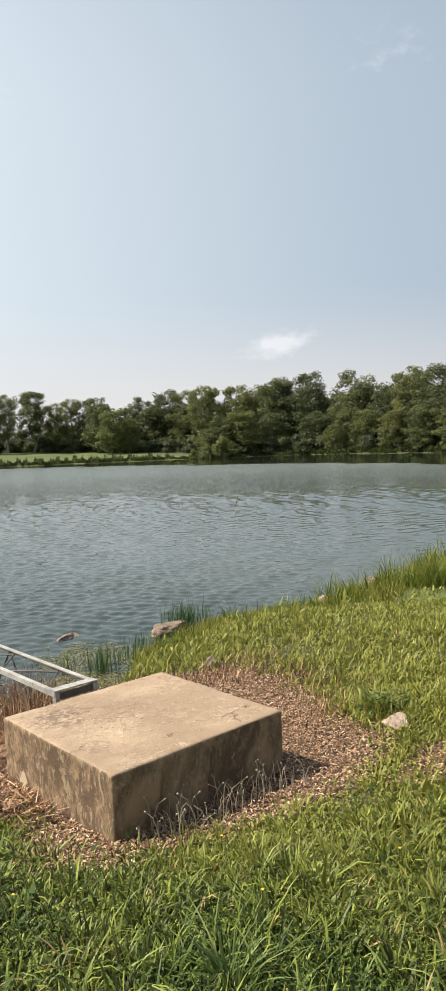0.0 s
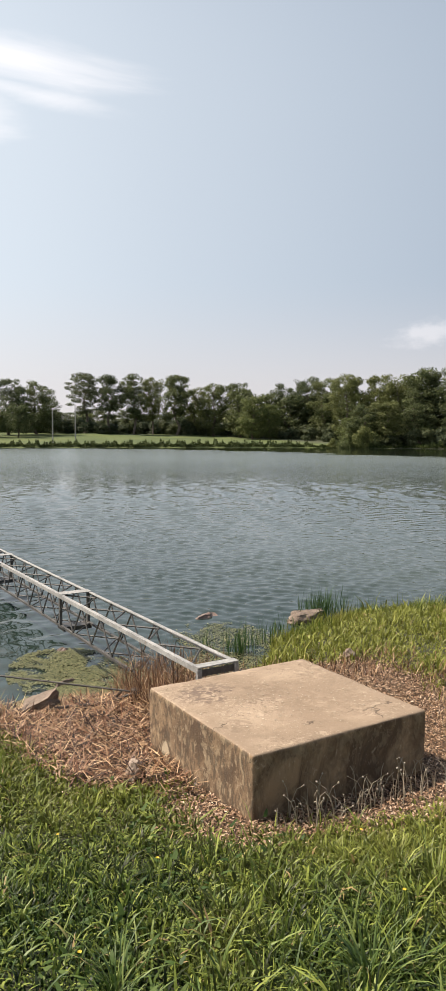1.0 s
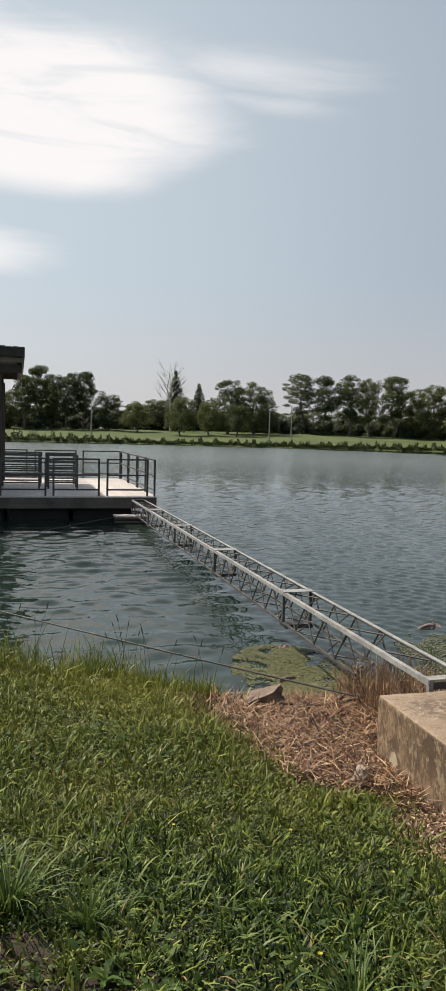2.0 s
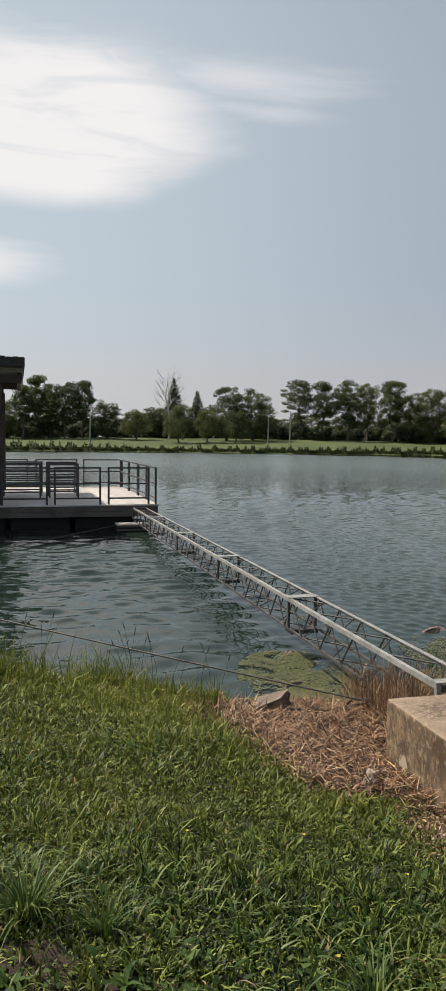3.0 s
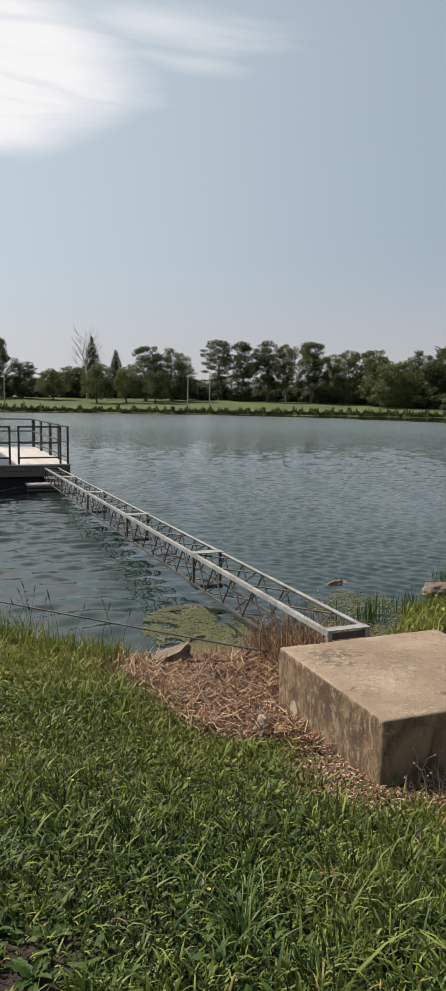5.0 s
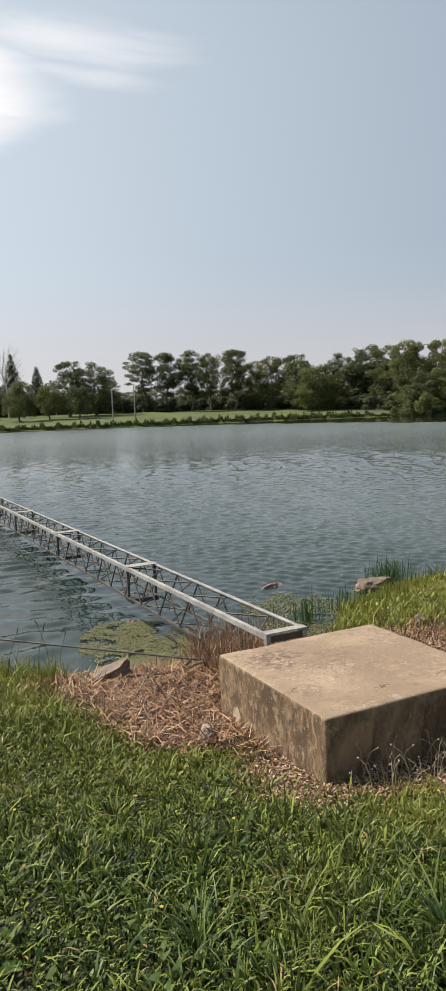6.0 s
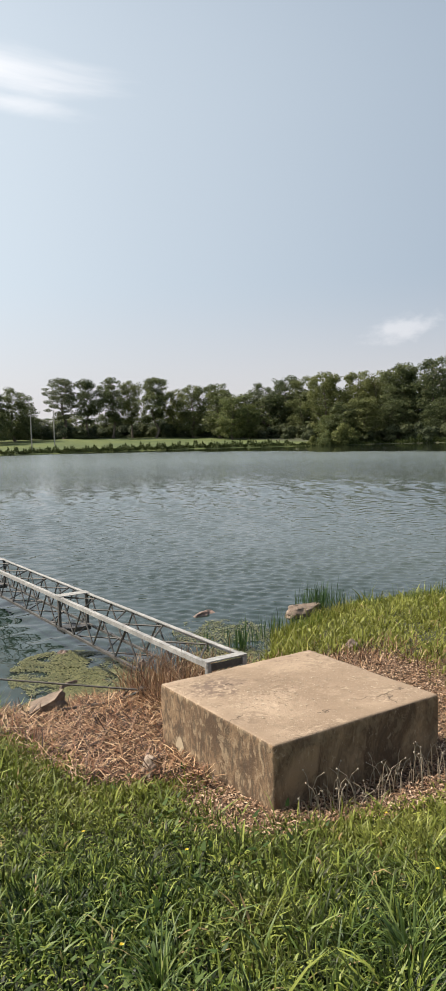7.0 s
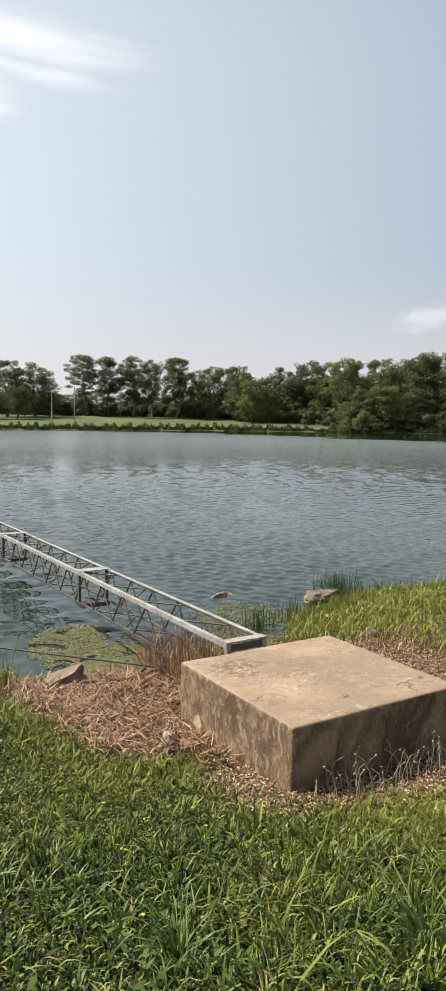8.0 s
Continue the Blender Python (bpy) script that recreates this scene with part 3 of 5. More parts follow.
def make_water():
    """One sheet of choppy water, fanned out from the camera's spot and finest across its view; the mesh carries the
    waves near the bank.
    """
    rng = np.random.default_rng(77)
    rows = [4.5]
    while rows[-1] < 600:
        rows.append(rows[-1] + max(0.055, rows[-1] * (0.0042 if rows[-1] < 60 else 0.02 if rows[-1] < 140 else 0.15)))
    # Fine columns span only the directions the camera looks in.
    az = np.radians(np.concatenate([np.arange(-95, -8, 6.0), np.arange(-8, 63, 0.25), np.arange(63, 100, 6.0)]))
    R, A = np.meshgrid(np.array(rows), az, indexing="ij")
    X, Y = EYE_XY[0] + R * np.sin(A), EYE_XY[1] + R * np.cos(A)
    size = np.log2(np.clip(0.0115 * R, 0.17, 0.68) / 0.17)
    wx = X + 0.06 * np.sin(Y * 1.9 + 0.7 * np.sin(X * 1.1)) * (1 + size)
    wy = Y + 0.06 * np.sin(X * 2.3 + 0.9 * np.sin(Y * 1.3)) * (1 + size)
    Z = np.zeros_like(X)
    for band in range(3):
        w = np.clip(1.15 - np.abs(size - band), 0, 1)
        for _ in range(14):
            length = 0.17 * 2 ** band * rng.uniform(0.7, 1.6)
            turn = rng.normal(0.25, 0.9)
            k = 2 * math.pi / length
            Z += w * (1 / (k * math.sqrt(7.0))) * np.sin(k * (wx * math.sin(turn) + wy * math.cos(turn)) + rng.uniform(0, 6.28))
    # long soft wave trains in the lee of the dock
    swell = np.zeros_like(X)
    for _ in range(16):
        k = 2 * math.pi / rng.uniform(0.2, 0.75)
        turn = rng.normal(0.15, 0.5)
        swell += (1 / (k * math.sqrt(8.0))) * np.sin(k * (wx * math.sin(turn) + wy * math.cos(turn)) + rng.uniform(0, 6.28))
    calm = np.clip((24 - np.degrees(A)) / 9, 0, 1) * np.clip((20 - R) / 5, 0, 1)
    gust = 0.92 + 0.16 * np.sin(X * 0.23 + 1.2 * np.sin(Y * 0.11)) * np.sin(Y * 0.17 + 0.9 * np.sin(X * 0.13 + 2))
    far_bank = np.interp(np.degrees(A), FAR_AZ, FAR_R)
    reach = np.interp(np.degrees(A), [-40, 20, 34, 48, 90], [10, 16, 28, 48, 48]) + 4 * np.sin(np.degrees(A) * 0.9)
    slope = np.interp(R, [5.5, 8.5, 12.0, 20.0, 30.0, 42.0, 58.0], [0.04, 0.11, 0.18, 0.19, 0.12, 0.035, 0.0]) * gust * np.interp(far_bank - R - reach, [0, 6], [0.03, 1.0])
    inside = np.clip((63 - np.degrees(A)) / 2, 0, 1) * np.clip((np.degrees(A) + 8) / 2, 0, 1)
    Z = (Z * slope * (1 - calm) + swell * calm * np.interp(R, [5.5, 9.0, 13.0], [0.035, 0.095, 0.155])) * inside
    ny, nx = X.shape
    i = (np.arange(ny - 1)[:, None] * nx + np.arange(nx - 1)[None]).ravel()
    F = np.stack([i, i + nx, i + nx + 1, i + 1], 1)
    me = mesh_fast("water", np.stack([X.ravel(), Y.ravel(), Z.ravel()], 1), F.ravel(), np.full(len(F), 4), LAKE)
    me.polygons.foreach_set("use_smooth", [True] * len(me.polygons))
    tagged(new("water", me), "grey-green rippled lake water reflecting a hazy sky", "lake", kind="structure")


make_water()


# ---- concrete block ----
def make_block():
    bm = boxed((0, 0, 0.05), BLOCK)
    bmesh.ops.subdivide_edges(bm, edges=bm.edges[:], cuts=22, use_grid_fill=True)
    sharp = [e for e in bm.edges if len(e.link_faces) == 2 and e.calc_face_angle() > 1.0]
    bmesh.ops.bevel(bm, geom=sharp, offset=0.018, segments=3, affect="EDGES", profile=0.5)
    mid = Vector((BLOCK[0] / 2, BLOCK[1] / 2, 0.4))
    for v in bm.verts:
        n = noise.noise(v.co * 3.0) * 0.006 + noise.noise(v.co * 14) * 0.0025
        out = (v.co - mid)
        worn = -0.006 * max(0.0, noise.noise(v.co * 9 + Vector((5, 1, 2))))
        v.co += out.normalized() * (n + worn)
    for f in bm.faces:
        f.smooth = True
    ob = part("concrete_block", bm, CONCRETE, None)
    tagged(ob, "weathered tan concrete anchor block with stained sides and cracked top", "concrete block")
    return ob


make_block()


# ---- lattice truss that holds the dock off the shore ----
TRUSS_X, TRUSS_W, TRUSS_Y0, SECTION, TRUSS_D = 0.63, 0.315, 1.40, 3.05, 0.34


def truss_z(y):
    return 0.668 - 0.0095 * (y - TRUSS_Y0)


def truss_x(y):
    return TRUSS_X + 0.008 * (y - TRUSS_Y0)


def make_truss():
    t = thing("truss", (TRUSS_X, TRUSS_Y0, 0.5), "galvanised steel lattice truss reaching over the water to a dock", "truss")
    inv = Matrix.Translation(t.location).inverted()

    def add(name, bm, mat, label=""):
        bm.transform(inv)
        return part(name, bm, mat, t, label)

    end = 16.32
    for side in (-1, 1):
        p = [(truss_x(y) + side * TRUSS_W / 2, y, truss_z(y)) for y in (TRUSS_Y0, end)]
        # angle iron: a flat top flange and a standing web
        bm = beam((p[0][0], p[0][1], p[0][2]), (p[1][0], p[1][1], p[1][2]), 0.038, 0.008)
        off = side * 0.016
        beam((p[0][0] + off, p[0][1], p[0][2] - 0.019), (p[1][0] + off, p[1][1], p[1][2] - 0.019), 0.007, 0.030, bm)
        add("top_chord", bm, STEEL)
        y0 = TRUSS_Y0 + 1.2
        bm = beam((truss_x(y0) + side * TRUSS_W / 2, y0, truss_z(y0) - TRUSS_D), (truss_x(end) + side * TRUSS_W / 2, end, truss_z(end) - TRUSS_D), 0.026, 0.022)
        add("bottom_chord", bm, RUSTY)
        # zigzag lacing of each side
        y, n, step = TRUSS_Y0 + 0.12, 0, 0.254
        while y + step < end:
            a = Vector((truss_x(y) + side * TRUSS_W / 2, y, truss_z(y) - (0.02 if n % 2 else TRUSS_D)))
            b = Vector((truss_x(y) + side * TRUSS_W / 2, y + step, truss_z(y) - (TRUSS_D if n % 2 else 0.02)))
            if y > TRUSS_Y0 + 0.9:
                add("brace", bar(a, b, 0.0085, 5), RUSTY)
            y, n = y + step, n + 1
    # zigzag lacing of the top and bottom
    for drop, start in ((0.03, 0.15), (TRUSS_D, 1.1)):
        y, n, step = TRUSS_Y0 + start, 0, 0.38
        while y + step < end:
            s = 1 if n % 2 else -1
            a = (truss_x(y) + s * TRUSS_W / 2, y, truss_z(y) - drop)
            b = (truss_x(y) - s * TRUSS_W / 2, y + step, truss_z(y) - drop)
            add("brace", bar(a, b, 0.008, 5), RUSTY)
            y, n = y + step, n + 1
    # cross plates where the ten-foot sections meet
    for k in range(6):
        y = min(TRUSS_Y0 + k * SECTION + (0.03 if k == 0 else 0.0), end - 0.05)
        w = 0.07 if k else 0.04
        add("cross_plate", boxed((truss_x(y) - TRUSS_W / 2 - 0.018, y - w, truss_z(y) + 0.005), (truss_x(y) + TRUSS_W / 2 + 0.018, y + w, truss_z(y) + 0.013)), STEEL)
        if k:
            zl = truss_z(y) - TRUSS_D
            add("cross_plate", boxed((truss_x(y) - TRUSS_W / 2, y - 0.1, zl - 0.045), (truss_x(y) + TRUSS_W / 2, y + 0.1, zl + 0.0)), RAIL, "dark lower cross plate")
            for side in (-1, 1):
                x = truss_x(y) + side * TRUSS_W / 2
                add("post", boxed((x - 0.014, y - 0.018, zl), (x + 0.014, y + 0.018, truss_z(y) - 0.002)), RUSTY)
    # end frame that stands behind the block
    for side in (-1, 1):
        x = TRUSS_X + side * TRUSS_W / 2
        add("end_leg", boxed((x - 0.017, TRUSS_Y0 - 0.008, 0.1), (x + 0.017, TRUSS_Y0 + 0.028, truss_z(TRUSS_Y0) - 0.006)), STEEL)
    # Added dark strip that paints the shaded opening under the end frame's top.
    add("end_plate", boxed((TRUSS_X - TRUSS_W / 2 + 0.02, TRUSS_Y0 + 0.004, 0.605), (TRUSS_X + TRUSS_W / 2 - 0.02, TRUSS_Y0 + 0.012, 0.655)), RUSTY, "dull strip for the dark underside of the end frame")


make_truss()


# ---- dock ----
DX0, DX1, DY0, DY1, DZ = -7.5, 1.24, 16.3, 23.4, 0.62


def railing_panel(group, a, b, bars=(0.97, 0.56, 0.18), height=0.97):
    """A welded panel of two posts and three bars between a and b on the deck."""
    a, b = Vector(a), Vector(b)
    t = thing("railing_panel", a, "dark painted metal railing panel standing on the dock", "railing", group)
    d = b - a
    for p in (Vector((0, 0, 0)), d):
        part("post", boxed((p.x - 0.025, p.y - 0.025, -0.004), (p.x + 0.025, p.y + 0.025, height), 0.004), RAIL, t)
    for h in bars:
        lift = Vector((0, 0, h - 0.02))
        part("rail", beam(lift, d + lift, 0.045, 0.04), RAIL, t)
    return t


def make_dock():
    t = thing("dock", (DX0, DY0, 0.0), "floating fishing dock with pale sunlit plank deck and dark timber fascia", "dock")
    inv = Matrix.Translation(t.location).inverted()

    def add(name, bm, mat, label=""):
        bm.transform(inv)
        return part(name, bm, mat, t, label)

    for z0, z1, out in ((0.30, 0.437, 0.0), (0.443, DZ - 0.04, 0.006)):
        add("fascia", boxed((DX0, DY0 - out, z0), (DX1, DY0 + 0.05, z1), 0.004), FASCIA)
        add("fascia", boxed((DX1 - 0.05, DY0 + 0.054, z0), (DX1 + out, DY1, z1), 0.004), FASCIA)
    add("fascia", boxed((DX0, DY1 - 0.05, 0.30), (DX1 - 0.054, DY1, DZ - 0.04), 0.004), FASCIA)
    add("fascia", boxed((DX0, DY0 + 0.054, 0.30), (DX0 + 0.05, DY1 - 0.054, DZ - 0.04), 0.004), FASCIA)
    for x in np.arange(DX0 + 0.6, DX1 - 0.4, 1.3):
        add("joist", boxed((x, DY0 + 0.06, 0.34), (x + 0.08, DY1 - 0.06, DZ - 0.045)), TIMBER)
    # Drums stand nearly edge to edge, to fill the dock's shaded void with black.
    for x in np.arange(DX0 + 0.12, DX1 - 1.4, 1.62):
        for y in (DY0 + 0.16, DY0 + 2.9, DY1 - 1.9):
            add("float_drum", boxed((x, y, -0.25), (x + 1.5, y + 1.4, 0.33), 0.06), FLOAT)
    rng = random.Random(4)
    y = DY0 - 0.03
    plank = bpy.data.meshes.new("plank")
    bm = boxed((0, 0, 0), (DX1 - DX0 + 0.04, 0.138, 0.036), 0.004)
    bm.to_mesh(plank)
    bm.free()
    plank.materials.append(PLANK)
    while y < DY1:
        ob = part("plank", plank, PLANK, t)
        ob.location = (-0.02 + rng.uniform(-0.008, 0.008), y - DY0, DZ - 0.038 + rng.uniform(-0.002, 0.002))
        y += 0.146
    return t


make_dock()
front = DY0 + 0.08
for x0, x1 in ((-6.6, -5.5), (-5.25, -4.15), (-3.9, -2.95), (-2.72, -1.62), (-1.42, -0.27), (-0.05, 1.0)):
    railing_panel("railings along the dock", (x0, front, DZ), (x1, front, DZ))
for x0, x1 in ((-6.4, -5.0), (-4.8, -3.5), (-3.3, -2.0), (-1.72, -0.35), (-0.1, 1.24)):
    railing_panel("railings along the dock", (x0, DY1 - 0.1, DZ), (x1, DY1 - 0.1, DZ))
for y0, y1 in ((DY0 + 0.02, DY0 + 1.25), (DY0 + 1.5, DY0 + 2.9), (DY0 + 3.1, DY0 + 4.8), (DY0 + 5.0, DY1 - 0.15)):
    railing_panel("railings along the dock", (DX1 - 0.06, y0, DZ), (DX1 - 0.06, y1, DZ))
# inner rails round the covered middle
for y in (DY0 + 2.2, DY0 + 3.2, DY0 + 4.6):
    railing_panel("inner railings of the dock", (-3.6, y, DZ), (-1.72 + 0.05 * (y - DY0 - 2.2), y, DZ), (0.97, 0.78, 0.59, 0.40, 0.20))
for y in (DY0 + 2.3, DY0 + 3.0, DY0 + 4.2):
    railing_panel("inner railings of the dock", (-1.46, y, DZ), (-0.70 + 0.02 * (y - DY0), y, DZ), (0.97, 0.78, 0.59, 0.40, 0.20))


def make_shelter():
    t = thing("dock_shelter", (-6.6, DY0 + 0.4, DZ), "dark timber shelter with low shingled roof standing on a dock", "shelter")

    def add(name, bm, mat, label=""):
        bm.transform(Matrix.Translation((6.6, -DY0 - 0.4, -DZ)))
        return part(name, bm, mat, t, label)

    x0, x1, y0, y1 = -6.6, -2.70, DY0 + 0.28, DY1 - 1.0
    for x in (x0, x1 - 0.17):
        for y in (y0, (y0 + y1) / 2, y1 - 0.17):
            add("post", boxed((x, y, DZ), (x + 0.17, y + 0.17, 3.75), 0.008), TIMBER)
    for y, z in ((y0 - 0.05, 3.70), (y1 - 0.12, 3.88)):
        add("beam", boxed((x0 - 0.4, y, z), (x1 + 0.47, y + 0.09, z + 0.21), 0.006), TIMBER)
    for x in (x0 - 0.30, x1 + 0.38):
        add("beam", boxed((x, y0 + 0.044, 3.90), (x + 0.09, y1 - 0.124, 4.09), 0.006), TIMBER)
    add("trim_board", boxed((x0 - 0.45, y0 - 0.09, 3.96), (x1 + 0.49, y0 - 0.06, 4.07)), PALE_TRIM, "pale trim board")
    add("trim_board", boxed((x1 + 0.495, y0 - 0.09, 3.90), (x1 + 0.525, y1 + 0.2, 4.098)), PALE_TRIM, "pale end board")
    # roof: a low hip over the middle
    bm = bmesh.new()
    a = [(x0 - 0.6, y0 - 0.35, 4.10), (x1 + 0.56, y0 - 0.35, 4.10), (x1 + 0.56, y1 + 0.35, 4.10), (x0 - 0.6, y1 + 0.35, 4.10)]
    b = [(p[0], p[1], 4.30) for p in a]
    c = [(x0 + 1.4, (y0 + y1) / 2, 4.62), (x1 - 1.4, (y0 + y1) / 2, 4.62)]
    A, B, C = ([bm.verts.new(p) for p in q] for q in (a, b, c))
    bm.faces.new(A[::-1])
    for i in range(4):
        bm.faces.new((A[i], A[(i + 1) % 4], B[(i + 1) % 4], B[i]))
    bm.faces.new((B[0], B[1], C[1], C[0])), bm.faces.new((B[2], B[3], C[0], C[1]))
    bm.faces.new((B[1], B[2], C[1])), bm.faces.new((B[3], B[0], C[0]))
    roof = add("roof", bm, SHINGLE, "dark shingled roof")
    # ragged shingle edge
    rng = random.Random(9)
    bm = bmesh.new()
    x = x0 - 0.62
    while x < x1 + 0.5:
        w = rng.uniform(0.14, 0.26)
        box(bm, (x, y0 - 0.37, 4.295), (x + w - 0.01, y0 - 0.05, 4.318 + rng.uniform(0, 0.02)))
        x += w
    add("eave_shingles", bm, SHINGLE).parent = roof


make_shelter()


def make_mooring_float():
    t = thing("mooring_float", (0.06, 15.45, 0.06), "small grey plank float moored under the dock edge", "float")
    body = part("body", boxed((0, 0, -0.1), (0.78, 0.42, 0.10), 0.02), FLOAT, t)
    for y in (0.0, 0.15, 0.30):
        part("board", boxed((-0.02, y, 0.104), (0.80, y + 0.11, 0.135), 0.004), PLANK, body)
    for z in (-0.03, 0.055):
        part("board", boxed((-0.02, -0.028, z), (0.80, -0.004, z + 0.045), 0.003), FASCIA, body, "weathered front board")


make_mooring_float()


def cable(name, points, radius, mat, label):
    cu = bpy.data.curves.new(name, "CURVE")
    cu.dimensions, cu.bevel_depth, cu.bevel_resolution = "3D", radius, 2
    sp = cu.splines.new("POLY")
    sp.points.add(len(points) - 1)
    for q, p in zip(sp.points, points):
        q.co = (*p, 1)
    cu.materials.append(mat)
    return tagged(new(name, cu), label, "cable")


def sagging(a, b, sag, n=24):
    a, b = Vector(a), Vector(b)
    return [tuple(a.lerp(b, i / n) - Vector((0, 0, sag * 4 * (i / n) * (1 - i / n)))) for i in range(n + 1)]


ROPE_A, ROPE_B = (0.38, 2.30, 0.24), (-9.0, 10.8, 1.02)
cable("mooring_cable", sagging(ROPE_A, ROPE_B, 0.05), 0.0085, CABLE, "dark steel mooring cable stretched from the bank over the water")
cable("mooring_cable", sagging((0.16, 15.95, 0.13), (-4.5, 10.4, 0.02), 0.0), 0.010, CABLE, "thin grey mooring line from the float into the water")
cable("ground_cable", [(0.38, 2.30, 0.24), (0.2, 2.38, 0.16), (-0.05, 2.42, 0.17), (-0.3, 2.5, 0.16)], 0.012, CABLE, "dark cable end lying on dead stalks at the bank")


def make_clamp():
    t = thing("cable_clamp", (0.38, 2.30, 0.24), "rusty steel clamp holding a cable on a stake", "clamp")
    part("stake", bar((0, 0, -0.16), (0.01, 0, 0.02), 0.012, 6), RUSTY, t)
    part("jaw", boxed((-0.03, -0.03, -0.012), (0.03, 0.03, 0.028), 0.006), RUSTY, t)


make_clamp()


# ---- rocks ----
def rock(name, place, size, mat, label, seed, turn=0.0, tilt=(0, 0), rough=0.35, flat=0.0):
    bm = bmesh.new()
    bmesh.ops.create_icosphere(bm, subdivisions=4, radius=0.5)
    off = Vector((seed * 3.7, seed * 1.3, seed * 2.1))
    for v in bm.verts:
        n = v.co.normalized()
        # chip flat facets off the ball, then roughen
        for k in range(9):
            f = Vector((noise.noise(off + Vector((k, 0, 0)) * 7.1), noise.noise(off + Vector((0, k, 0)) * 5.3), noise.noise(off + Vector((0, 0, k)) * 6.7)))
            if f.length > 0.01:
                f.normalize()
                cut = 0.30 + 0.08 * (k % 3)
                over = v.co.dot(f) - cut
                if over > 0:
                    v.co -= f * over * 0.92
        v.co += n * (noise.noise(n * 2.4 + off) * 0.16 * rough * 2 + noise.noise(n * 8 + off) * 0.03)
        if flat and v.co.z > flat:
            v.co.z = flat + (v.co.z - flat) * 0.15
    bmesh.ops.scale(bm, vec=size, verts=bm.verts[:])
    bm.transform(pose(0, 0, 0, tilt[0], tilt[1], turn))
    low = min(v.co.z for v in bm.verts)
    ob = part(name, bm, mat, None)
    ob.location = (place[0], place[1], place[2] - low)
    return tagged(ob, label, "rock")


def on_ground(x, y, sink=0.0):
    return (x, y, float(ground_z(x, y)) - sink)


rock("rock", (2.64, 5.03, -0.065), (0.40, 0.20, 0.11), WET_ROCK, "wet brown rock just breaking the lake surface", 1, 20)
rock("rock", (3.72, 4.28, -0.12), (0.76, 0.38, 0.26), ROCK, "large tan boulder at the grassy water's edge", 2, 12, rough=0.3)


def slab(place, size, tilt, turn, label):
    """A split flat stone with broken edges."""
    bm = boxed((-0.5, -0.5, -0.5), (0.5, 0.5, 0.5))
    bmesh.ops.subdivide_edges(bm, edges=bm.edges[:], cuts=6, use_grid_fill=True)
    for v in bm.verts:
        q = v.co.copy()
        # a skewed, wedge-shaped outline with chipped faces
        v.co.x, v.co.y = q.x * (1.0 + 0.35 * q.y) + 0.12 * q.z, q.y * (1.0 - 0.3 * q.x) - 0.15 * q.z
        v.co.z *= 0.9 + 0.15 * q.x + 0.25 * noise.noise(q * 1.9)
        v.co += Vector((1, 1, 0.6)) * 0.07 * noise.noise(q * 3.5 + Vector((2, 5, 1))) + q * 0.10 * noise.noise(q * 9.0)
    bmesh.ops.scale(bm, vec=size, verts=bm.verts[:])
    bm.transform(pose(0, 0, 0, 5, tilt, turn))
    low = min(v.co.z for v in bm.verts)
    ob = part("rock", bm, ROCK, None)
    ob.location = (place[0], place[1], place[2] - low)
    return tagged(ob, label, "rock")


slab(on_ground(-0.33, 2.62, 0.02), (0.26, 0.21, 0.14), -22, -32, "tilted grey-brown slab of rock at the bank")
rock("rock", on_ground(-0.27, 0.92, 0.05), (0.14, 0.10, 0.165), WHITE_ROCK, "small pale rock among dry stalks", 4, 60)
rock("rock", on_ground(2.18, -0.25, 0.05), (0.28, 0.19, 0.13), WHITE_ROCK, "pale limestone rock at the edge of the grass", 12, 35, rough=0.2)
rock("rock", on_ground(2.55, 2.15, 0.04), (0.16, 0.13, 0.14), ROCK, "small tan rock in mulch behind a concrete block", 6, 80)
rock("rock", on_ground(5.9, 3.55, 0.02), (0.2, 0.15, 0.16), WHITE_ROCK, "small pale rock at the grassy shore", 7, 40)
rock("rock", on_ground(7.4, 3.7, 0.05), (0.7, 0.4, 0.34), ROCK, "tan boulder half hidden in shore grass", 8, 10)
rock("rock", (1.0, 3.55, -0.09), (0.12, 0.1, 0.16), WET_ROCK, "dark stone under the truss in shallow water", 9, 10)
rock("rock", (0.52, 4.5, -0.06), (0.18, 0.1, 0.1), WET_ROCK, "dark wet stone beside floating algae", 10, 30)


def driftwood(points, radii, label):
    ob = new("driftwood", mesh_of("driftwood", *tube(points, radii, 6), TIMBER, True))
    return tagged(ob, label, "driftwood", "driftwood along the bank")


def bank_point(x, y, up):
    return (x, y, float(ground_z(x, y)) + up)


driftwood([bank_point(-0.19, 2.53, 0.02), bank_point(-0.05, 2.52, 0.03), bank_point(0.08, 2.44, 0.02), bank_point(0.20, 2.46, 0.035)], (0.024, 0.03, 0.026, 0.012), "dark sodden branch lying along the water's edge")
driftwood([bank_point(0.10, 2.36, 0.02), bank_point(0.24, 2.42, 0.06), bank_point(0.31, 2.40, 0.13)], (0.016, 0.014, 0.006), "short dark broken stick poking up from dead stalks")
driftwood([bank_point(-0.02, 1.72, 0.035), bank_point(0.02, 1.95, 0.045), bank_point(0.03, 2.14, 0.05)], (0.008, 0.010, 0.006), "thin dark twig across dead stalks")
rock("rock", (0.18, 3.45, -0.03), (0.26, 0.06, 0.07), WET_ROCK, "dark waterlogged piece of wood on algae", 11, 25)


